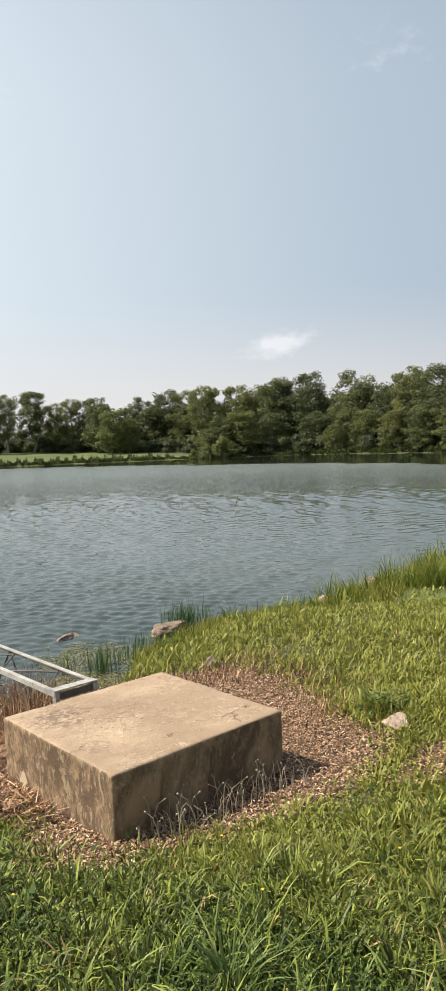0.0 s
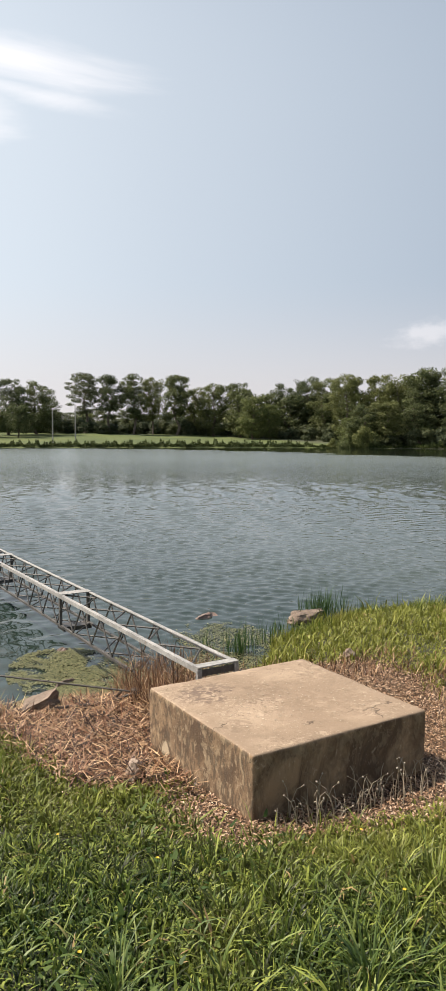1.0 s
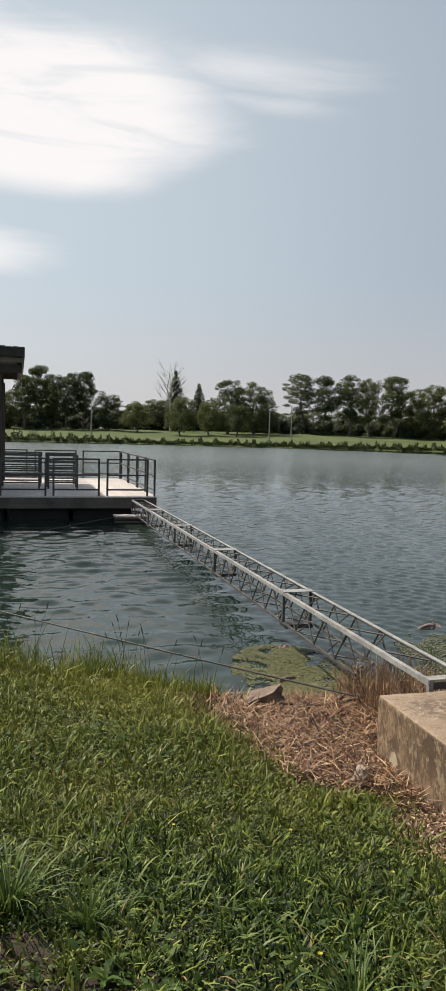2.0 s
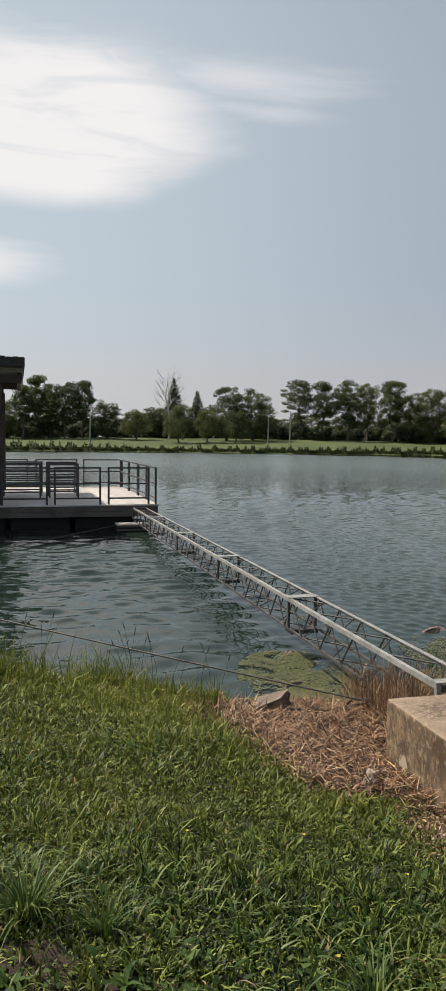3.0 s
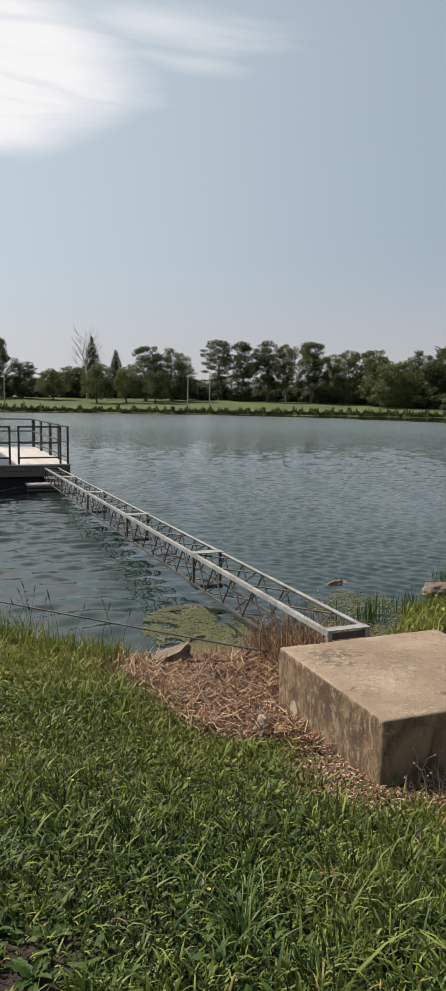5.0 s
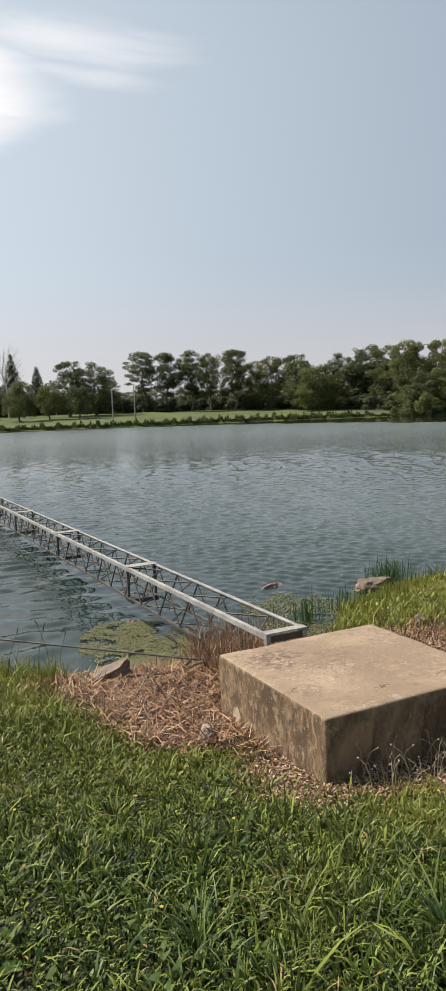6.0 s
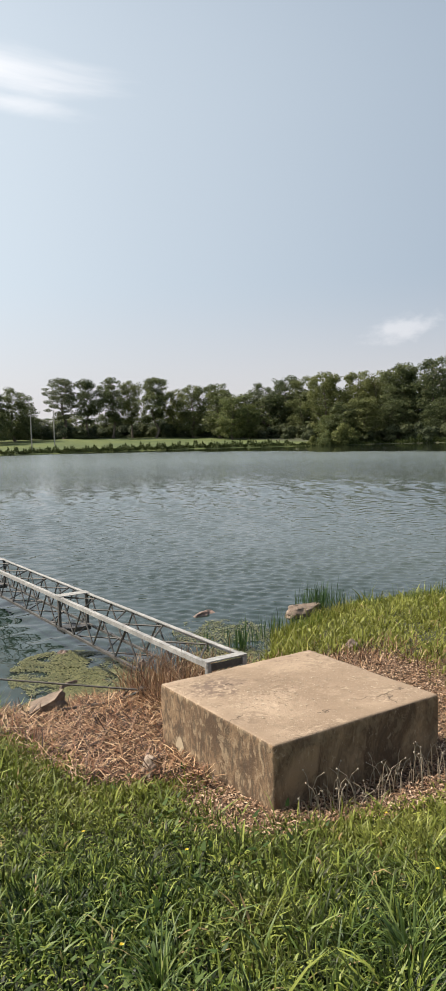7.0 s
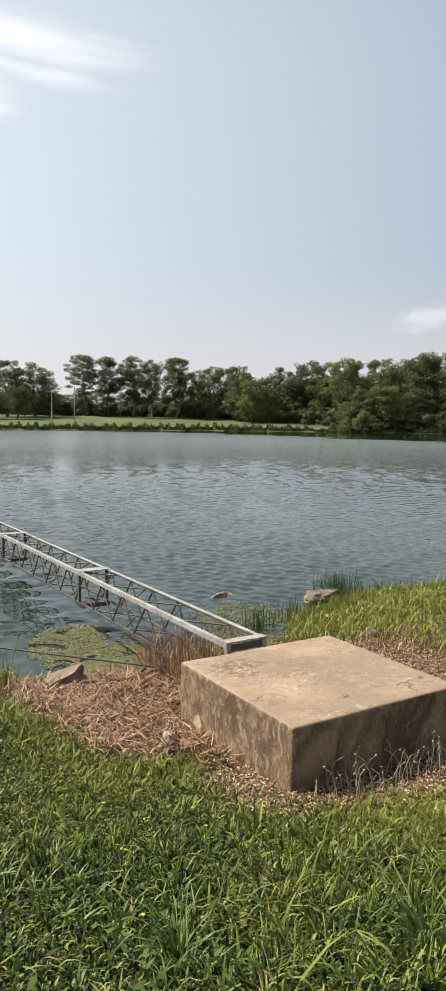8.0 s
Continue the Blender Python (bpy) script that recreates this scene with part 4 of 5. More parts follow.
# ---- trees across the lake ----
def leaf_cloud(rng, lobes, count, size, droop=0.0, squash=1.0):
    """Small ragged leaf clumps spread through lobes (centre, radii)."""
    vol = np.array([r[0] * r[1] * r[2] for _, r in lobes]) ** 0.7
    pick = rng.choice(len(lobes), count, p=vol / vol.sum())
    C, R = np.array([c for c, _ in lobes])[pick], np.array([r for _, r in lobes])[pick]
    d = rng.normal(size=(count, 3))
    d /= np.linalg.norm(d, axis=1, keepdims=True)
    P = C + d * R * (rng.uniform(0.3, 1.0, (count, 1)) ** 0.35)
    P[:, 2] -= droop * rng.uniform(0, 1, count) ** 2 * (np.hypot(d[:, 0], d[:, 1]))
    P += rng.normal(scale=0.45 * size, size=(count, 3))
    nrm = d + rng.normal(scale=0.42, size=(count, 3)) + np.array([0, 0, 0.35])
    nrm /= np.linalg.norm(nrm, axis=1, keepdims=True)
    u = np.cross(nrm, rng.normal(size=(count, 3)))
    u /= np.linalg.norm(u, axis=1, keepdims=True)
    w = np.cross(nrm, u)
    s = size * rng.uniform(0.55, 1.25, (count, 1))
    q = [P + u * s, P - u * s * 0.6 + w * s * rng.uniform(0.5, 1.0, (count, 1)), P - u * s * 0.6 - w * s * rng.uniform(0.5, 1.0, (count, 1)) + nrm * s * 0.3]
    V = np.stack(q, 1).reshape(-1, 3)
    return V, np.arange(count * 3), np.full(count, 3)


def limbs(rng, height, spread, base_r, forks, start=0.3, lean=0.05, rise=0.0, twigs=2):
    """A tapered trunk with limbs, one mesh."""
    vs, fs = [], []

    def put(points, radii, sides):
        v, f = tube(points, radii, sides)
        fs.extend(tuple(i + len(vs) for i in q) for q in f)
        vs.extend(v)

    top = Vector((rng.normal() * lean * height, rng.normal() * lean * height, height * 0.93))
    trunk = [Vector((0, 0, -0.3)) + (top + Vector((0, 0, 0.3))) * k / 6 + Vector((rng.normal(), rng.normal(), 0)) * 0.02 * height * (0 < k < 6) for k in range(7)]
    put(trunk, [base_r * (1.15 - 0.17 * k) for k in range(7)], 7)
    for k in range(forks):
        h = start + (0.9 - start) * (k + 0.5) / forks
        root = trunk[0].lerp(trunk[-1], h)
        a = k * 2.4 + rng.uniform(-0.5, 0.5)
        out = spread * (1.05 - 0.55 * h) * rng.uniform(0.6, 1.0)
        tip = root + Vector((math.cos(a) * out, math.sin(a) * out, out * (rise + rng.uniform(0.45, 0.9))))
        mid = root.lerp(tip, 0.5) + Vector((0, 0, -0.06 * out))
        r = base_r * (1.0 - 0.8 * h) * 0.6
        put([root, mid, tip], [r, r * 0.65, r * 0.2], 5)
        for _ in range(twigs):
            b = a + rng.uniform(-0.9, 0.9)
            t2 = mid + Vector((math.cos(b) * out * 0.55, math.sin(b) * out * 0.55, out * (0.6 * rise + rng.uniform(0.2, 0.7))))
            put([mid, mid.lerp(t2, 0.5), t2], [r * 0.5, r * 0.35, r * 0.1], 4)
    return vs, fs


def crown_lobes(rng, kind):
    """Lobes of a crown in a tree one metre high and one metre across."""
    L = []
    if kind == "round":
        for _ in range(105):
            z = rng.uniform(0.08, 0.95)
            w = 0.47 * math.sin(math.pi * min(1, max(0.14, z * 0.93 + 0.05))) ** 0.5
            a, r = rng.uniform(0, 6.28), w * rng.uniform(0.25, 0.95) ** 0.7
            k = rng.uniform(0.06, 0.135)
            L.append(((math.cos(a) * r, math.sin(a) * r, z), (k, k, k * 0.5)))
        L.append(((0, 0, 0.46), (0.33, 0.33, 0.36)))
    elif kind == "open":
        for _ in range(84):
            z = rng.uniform(0.26, 0.95)
            w = 0.46 * (1.0 - 0.6 * max(0, z - 0.6) / 0.4) * (0.6 if z < 0.42 else 1)
            a, r = rng.uniform(0, 6.28), w * rng.uniform(0.05, 1.0) ** 0.7
            k = rng.uniform(0.055, 0.12)
            L.append(((math.cos(a) * r, math.sin(a) * r, z), (k, k, k * 0.5)))
        L.append(((0, 0, 0.62), (0.28, 0.28, 0.24)))
    elif kind == "dome":
        for _ in range(80):
            z = rng.uniform(0.22, 0.96)
            w = 0.48 * math.sqrt(max(0.02, 1 - (max(0.0, z - 0.42) / 0.56) ** 2))
            a, r = rng.uniform(0, 6.28), w * rng.uniform(0.1, 1.0) ** 0.6
            k = rng.uniform(0.06, 0.13)
            L.append(((math.cos(a) * r, math.sin(a) * r, z), (k, k, k * 0.6)))
    elif kind == "pine":
        for i in range(40):
            z = 0.34 + 0.62 * i / 39
            a, r = i * 2.4, 0.46 * math.sin(math.pi * min(1, 0.15 + (z - 0.36) * 1.25)) * rng.uniform(0.35, 1.0)
            k = rng.uniform(0.08, 0.15)
            L.append(((math.cos(a) * r, math.sin(a) * r, z), (k, k, k * 0.3)))
        L.append(((0, 0, 0.74), (0.24, 0.24, 0.18)))
    elif kind == "conifer":
        for i in range(22):
            z = 0.08 + 0.9 * i / 21
            w = 0.46 * (1.03 - z)
            for a in (i * 1.9, i * 1.9 + 2.1, i * 1.9 + 4.2):
                L.append(((math.cos(a) * w * 0.6, math.sin(a) * w * 0.6, z), (w * 0.5 + 0.02, w * 0.5 + 0.02, 0.035)))
    elif kind == "shrub":
        for _ in range(12):
            a, r, z = rng.uniform(0, 6.28), rng.uniform(0, 0.36), rng.uniform(0.12, 0.8)
            k = rng.uniform(0.14, 0.24)
            L.append(((math.cos(a) * r * (1.1 - z * 0.6), math.sin(a) * r * (1.1 - z * 0.6), z), (k, k, k * 0.9)))
    return L


class TreeKind:
    """Three or four shapes of one kind of tree; every tree shares one of them."""

    def __init__(self, name, kind, leaf, count, size, height, width, label, shapes, seed, trunk_r=0.02, droop=0.0, bark=None):
        self.name, self.label, self.made, self.height, self.width = name, label, [], height, width
        for i in range(shapes):
            rng = np.random.default_rng(seed + i)
            lobes = [((c[0] * width, c[1] * width, c[2] * height), (r[0] * width, r[1] * width, r[2] * height)) for c, r in crown_lobes(rng, kind)]
            crown = mesh_fast("crown", *leaf_cloud(rng, lobes, count, size, droop), leaf)
            v, f = limbs(rng, height * (0.95 if kind != "shrub" else 0.6), width * 0.42, height * trunk_r, 9 if kind in ("open", "pine") else 3 if kind == "shrub" else 6, 0.4 if kind in ("open", "pine") else 0.22)
            trunk = mesh_of("trunk", v, f, bark or BARK, True)
            self.made.append((trunk, crown))
        self.n = 0

    def plant(self, x, y, top, width, group, turn=None):
        trunk, crown = self.made[self.n % len(self.made)]
        self.n += 1
        z = float(ground_z(x, y))
        t = thing(self.name, (x, y, z - (0.4 if self.name == "shrub" else 0.0)), self.label, "shrub" if self.name == "shrub" else "tree", group)
        h = top - z
        t.scale = (width / self.width, width / self.width, h / self.height)
        t.rotation_euler[2] = (self.n * 2.399) % 6.283 if turn is None else turn
        part("trunk", trunk, BARK, t)
        part("crown", crown, LEAF_OAK, t)
        return t


OAK = TreeKind("oak_tree", "round", LEAF_OAK, 11500, 0.15, 13.0, 7.0, "full dark green leafy tree at the edge of a wood", 5, 10)
BACK = TreeKind("oak_tree", "round", LEAF_OAK, 2800, 0.27, 13.0, 7.0, "dark green leafy tree deep in a far wood", 3, 20)
OPEN = TreeKind("tall_tree", "open", LEAF_OAK, 11000, 0.135, 13.0, 7.0, "tall open-crowned leafy tree with bare lower trunk", 4, 30, 0.017)
LIGHT = TreeKind("young_tree", "round", LEAF_LIGHT, 9000, 0.145, 9.0, 7.0, "light green leafy tree with crown down to the grass", 3, 50)
WILLOW = TreeKind("meadow_tree", "dome", LEAF_OAK, 9000, 0.115, 6.5, 5.5, "small round light green tree standing in a mown meadow", 3, 60, 0.022, 0.9)
PINE = TreeKind("pine_tree", "pine", LEAF_DARK, 9000, 0.12, 14.0, 6.5, "tall dark pine with flat tufted crown and bare trunk", 1, 70, 0.016)
SPRUCE = TreeKind("spruce_tree", "conifer", LEAF_DARK, 8000, 0.15, 13.0, 5.0, "dark pointed conifer behind meadow trees", 2, 80)
SHRUB = TreeKind("shrub", "shrub", LEAF_DARK, 1400, 0.2, 3.0, 4.0, "dark green shrub under the trees of a wood edge", 4, 90, 0.012)
BUSH = TreeKind("shrub", "shrub", LEAF_LIGHT, 3000, 0.13, 3.0, 4.0, "light yellow-green bush at the lake shore", 2, 95, 0.012)

# places (x, y), height of the top above the water, width of the crown
for x, y, top, w in ((-5, 167, 9.2, 7), (17, 161, 9.1, 7), (28, 166, 8.8, 7), (41, 151, 12.6, 8), (47, 151, 12.2, 8), (52, 158, 9.0, 6), (85, 150, 12.4, 6.5),
                     (86, 144, 13.2, 7), (91, 142, 13.2, 8), (100, 136, 12.9, 8), (101, 129, 14.1, 8.5), (101, 122, 13.4, 8), (96, 110, 13.6, 8), (101, 106, 13.2, 8)):
    OAK.plant(x, y, top * 1.06 + 0.3, w * 1.12, "trees of the far wood")
for x, y, top, w in ((90.2, 98, 7.0, 6.5), (102, 102, 12.9, 7), (102, 96, 13.3, 7), (103, 96, 14.2, 8), (105, 90, 14.4, 8.5), (106, 80, 13.8, 9), (105, 72, 10.9, 7),
                     (103, 66, 13.0, 8.5), (100, 59, 13.0, 8), (97, 52, 12.7, 8), (94, 45, 12.2, 8), (91, 38, 11.7, 8), (88, 28, 11.7, 8), (92.2, 95, 7.8, 7)):
    OAK.plant(x, y, top * 1.06 + 0.3, w * 1.12, "trees of the far wood")
for x, y, top, w in ((98, 93, 8.0, 7), (101, 85, 7.8, 7.5), (99, 67, 6.9, 6.5), (94, 53, 6.5, 6.5), (92, 47, 6.5, 6), (102, 78, 8.2, 7), (96, 60, 7.4, 6)):
    OAK.plant(x, y, top, w, "trees of the far wood")
for x, y, top, w in ((-1, 165, 13.0, 7), (2, 169, 15.3, 7.5), (5, 167, 13.3, 6.5), (8, 165, 14.3, 7), (12, 166, 14.3, 7.5), (65, 155, 14.8, 7.5), (70, 153, 15.2, 7.5),
                     (75, 153, 15.2, 6), (79, 149, 15.1, 9)):
    OPEN.plant(x, y, top * 1.04 + 0.3, w * 1.2, "tall trees behind the meadow")
for x, y, top, w in ((22, 155, 8.0, 6.5), (29, 143, 8.8, 6.8), (35, 144, 8.2, 5.5), (40, 141, 7.8, 6.3)):
    WILLOW.plant(x, y, top + 0.3, w, "small trees on the meadow")
for x, y, top, w in ((33, 168, 16.0, 8.5), (39, 170, 13.5, 8)):
    SPRUCE.plant(x, y, top, w, "conifers behind the meadow")
PINE.plant(61, 160, 16.4, 11.0, "pines behind the meadow")
for x, y, top, w in ((86, 128, 10.1, 8.5), (89, 126, 8.5, 6), (101, 74, 7.2, 6.5), (96, 59, 6.6, 6)):
    LIGHT.plant(x, y, top + 0.2, w, "light trees of the far wood")
# second rows close the wood behind the first
rng = random.Random(21)
for az in np.arange(33.0, 68.0, 1.25):
    r = float(np.interp(az, FAR_AZ, FAR_R)) + (34 if az < 40 else 20) + rng.uniform(0, 10)
    x, y = EYE_XY[0] + r * math.sin(radians(az)), EYE_XY[1] + r * math.cos(radians(az))
    BACK.plant(x, y, rng.uniform(11.0, 13.2), rng.uniform(8, 10), "trees of the far wood")
for az in list(np.arange(-14, 9, 1.6)) + list(np.arange(9.4, 34.0, 1.15)):
    r = 190 + rng.uniform(-6, 14)
    x, y = EYE_XY[0] + r * math.sin(radians(az)), EYE_XY[1] + r * math.cos(radians(az))
    BACK.plant(x, y, rng.uniform(7.2, 9.2), rng.uniform(7, 9), "low trees behind the meadow")
# undergrowth along the foot of the wood
for az in np.arange(-13, 44.0, 1.1):
    r = 184 + rng.uniform(-3, 4) - (0 if az < 31 else (az - 31) * 2.6)
    x, y = EYE_XY[0] + r * math.sin(radians(az)), EYE_XY[1] + r * math.cos(radians(az))
    SHRUB.plant(x, y, float(ground_z(x, y)) + rng.uniform(3.6, 5.4), rng.uniform(6, 8), "undergrowth of the wood edge")
for az in np.arange(-12, 41.0, 0.8):
    r = (172 if az < 24 else 176) - (0 if az < 31 else (az - 31) * 2.6) + rng.uniform(-2, 5)
    x, y = EYE_XY[0] + r * math.sin(radians(az)), EYE_XY[1] + r * math.cos(radians(az))
    SHRUB.plant(x, y, float(ground_z(x, y)) + rng.uniform(2.6, 4.6), rng.uniform(4, 6), "undergrowth of the wood edge")
for az in np.arange(41.3, 69.0, 0.95):
    r = float(np.interp(az, FAR_AZ, FAR_R)) + rng.uniform(2.0, 6.5)
    x, y = EYE_XY[0] + r * math.sin(radians(az)), EYE_XY[1] + r * math.cos(radians(az))
    (LIGHT if rng.random() < 0.25 else SHRUB).plant(x, y, float(ground_z(x, y)) + rng.uniform(2.2, 5.2), rng.uniform(3.5, 6), "undergrowth of the wood edge")
for x, y, top, w in ((83.2, 95.4, 3.4, 4.6), (86.0, 94.4, 4.6, 5), (89.2, 95, 3.8, 5), (81.9, 97.0, 2.3, 2.4)):
    BUSH.plant(x, y, top, w, "bushes at the point of the wood")


def make_dead_tree():
    rng = np.random.default_rng(9)
    x, y = 30.0, 159.0
    z = float(ground_z(x, y))
    t = thing("dead_tree", (x, y, z), "bare bleached dead tree with spreading branches", "tree")
    v, f = limbs(rng, 15.2, 5.6, 0.27, 18, 0.40, 0.015, rise=0.3, twigs=4)
    part("trunk", mesh_of("trunk", v, f, DEADWOOD, True), DEADWOOD, t)


make_dead_tree()


def make_pole(x, y, top, label):
    z = float(ground_z(x, y))
    t = thing("utility_pole", (x, y, z), label, "pole", "poles on the meadow")
    shaft = part("shaft", bar((0, 0, -0.2), (0, 0, top - z), 0.13, 8, 0.09), POLE, t)
    part("cap", bar((0, 0, top - z + 0.001), (0, 0, top - z + 0.12), 0.12, 8), POLE, shaft)


make_pole(40.7, 122.7, 6.3, "slim pale pole on the far lake shore")
make_pole(47.5, 129.9, 7.5, "slim pale pole standing in a meadow")
make_pole(10.3, 131.5, 6.6, "slim pale pole on the far lake shore")


def shore_weeds():
    """Rank weeds along the far water's edge."""
    rng = np.random.default_rng(8)
    n = 62000
    az = rng.uniform(-14, 70, n)
    lump = np.clip(0.40 + 0.6 * np.sin(az * 3.1) * np.sin(az * 7.7 + 1) + 0.5 * np.sin(az * 19.0) * np.sin(az * 11.3 + 2 * np.sin(az * 1.3)), 0.02, 1.4)
    r = np.interp(az, FAR_AZ, FAR_R) + 1.2 * np.sin(az * 1.7) + rng.uniform(0.1, 1.0, n) ** 1.4 * (1.2 + 2.2 * lump)
    x, y = EYE_XY[0] + r * np.sin(np.radians(az)), EYE_XY[1] + r * np.cos(np.radians(az))
    h = rng.uniform(0.02, 1.0, n) ** 1.2 * (0.22 + 0.5 * lump) * np.interp(az, [-14, 0, 6, 10, 18, 37, 39, 46, 48], [2.2, 2.2, 1.5, 0.9, 1.2, 1.6, 0.3, 0.5, 1.8])
    P = np.stack([x, y, ground_z(x, y) + h], 1)
    u = rng.normal(size=(n, 3))
    u /= np.linalg.norm(u, axis=1, keepdims=True)
    w = np.cross(u, rng.normal(size=(n, 3)))
    w /= np.linalg.norm(w, axis=1, keepdims=True)
    s = rng.uniform(0.06, 0.15, (n, 1))
    V = np.stack([P + u * s, P + w * s * 0.6, P - u * s, P - w * s * 0.6], 1).reshape(-1, 3)
    tagged(new("shore_weeds", mesh_fast("shore_weeds", V, np.arange(n * 4), np.full(n, 4), FAR_WEED)), "rank green weeds along the far water's edge", "weeds", kind="stuff")


shore_weeds()


# ---- grass, reeds, mulch ----
def blades(rng, P, length, width, lean, curl, segs=3, head=None):
    """Arching blades: arrays of roots, lengths, widths, lean (radians), curl."""
    n = len(P)
    head = rng.uniform(0, 2 * np.pi, n) if head is None else head
    dx, dy = np.cos(head), np.sin(head)
    twist = rng.normal(0, 0.5, n)
    sx, sy = -np.sin(head + twist), np.cos(head + twist)
    V = np.empty((n, 2 * segs + 1, 3), np.float32)
    pos, ang = P.copy(), lean.copy()
    for k in range(segs + 1):
        w = width * (1.0, 0.95, 0.72, 0.5, 0.3)[k] * 0.5 if k < segs else None
        if k < segs:
            V[:, 2 * k] = pos + np.stack([sx * w, sy * w, 0 * w], 1)
            V[:, 2 * k + 1] = pos - np.stack([sx * w, sy * w, 0 * w], 1)
        else:
            V[:, 2 * k] = pos
        st = length / segs
        pos = pos + np.stack([dx * np.sin(ang) * st, dy * np.sin(ang) * st, np.cos(ang) * st], 1)
        ang = ang + curl / segs
    m = 2 * segs + 1
    quads = [(2 * k, 2 * k + 1, 2 * k + 3, 2 * k + 2) for k in range(segs - 1)]
    row = np.array([i for q in quads for i in q] + [2 * segs - 2, 2 * segs - 1, 2 * segs])
    loops = (np.arange(n)[:, None] * m + row[None]).ravel()
    sizes = np.tile(np.array([4] * (segs - 1) + [3]), n)
    return V.reshape(-1, 3), loops, sizes


def joined(pieces):
    V, L, S, o = [], [], [], 0
    for v, l, s in pieces:
        V.append(v), L.append(l + o), S.append(s)
        o += len(v)
    return np.concatenate(V), np.concatenate(L), np.concatenate(S)


MULCH_X = [-0.75, -0.82, -0.76, -0.66, -0.44, -0.18, -0.15, -0.30, -0.42, -0.20, 0.30, 0.85, 1.50, 2.10, 2.12, 2.40, 2.62, 2.65, 2.2, 1.6, 0.0]
MULCH_Y = [2.75, 2.10, 1.30, 0.86, 0.82, 0.74, 0.56, 0.42, 0.20, -0.20, -0.40, -0.50, -0.55, -0.35, 0.10, 0.60, 1.15, 1.9, 2.5, 2.9, 3.1]


def in_mulch(x, y):
    """Which points lie in the bed of mulch round the block."""
    inside = np.zeros(len(x), bool)
    j = len(MULCH_X) - 1
    for i in range(len(MULCH_X)):
        xi, yi, xj, yj = MULCH_X[i], MULCH_Y[i], MULCH_X[j], MULCH_Y[j]
        inside ^= ((yi > y) != (yj > y)) & (x < (xj - xi) * (y - yi) / (yj - yi + 1e-9) + xi)
        j = i
    return inside


def in_block(x, y, pad=0.0):
    return (x > -pad) & (x < BLOCK[0] + pad) & (y > -pad) & (y < BLOCK[1] + pad)


def wave(x, y, s):
    return np.sin(x * s + 1.3 * np.sin(y * s * 0.7)) * np.sin(y * s * 1.1 + 1.7 * np.sin(x * s * 0.6 + 2))


def shore_d(x, y):
    return np.interp(x, SHORE_X, SHORE_Y) + 0.08 * np.sin(x * 3.1) + 0.05 * np.sin(x * 7.3 + 1) - y


def scatter(rng, n, r0, r1, a0, a1):
    r = np.sqrt(rng.uniform(r0 * r0, r1 * r1, n))
    a = np.radians(rng.uniform(a0, a1, n))
    return EYE_XY[0] + r * np.sin(a), EYE_XY[1] + r * np.cos(a)


def lawn_keep(rng, x, y):
    d = shore_d(x, y)
    jx, jy = x + rng.normal(0, 0.10, len(x)), y + rng.normal(0, 0.10, len(x))
    bare = (np.hypot((x - 1.85) / 0.40, (y + 0.82) / 0.20) < 1) & (rng.random(len(x)) < 0.75)
    bare |= (np.minimum(np.hypot(x + 2.02, y + 0.88), np.hypot(x + 2.36, y + 0.56) + 0.05) < 0.26) & (rng.random(len(x)) < 0.88)
    return (d > 0.03) & ~in_mulch(jx, jy) & ~in_block(x, y, 0.02) & ~bare


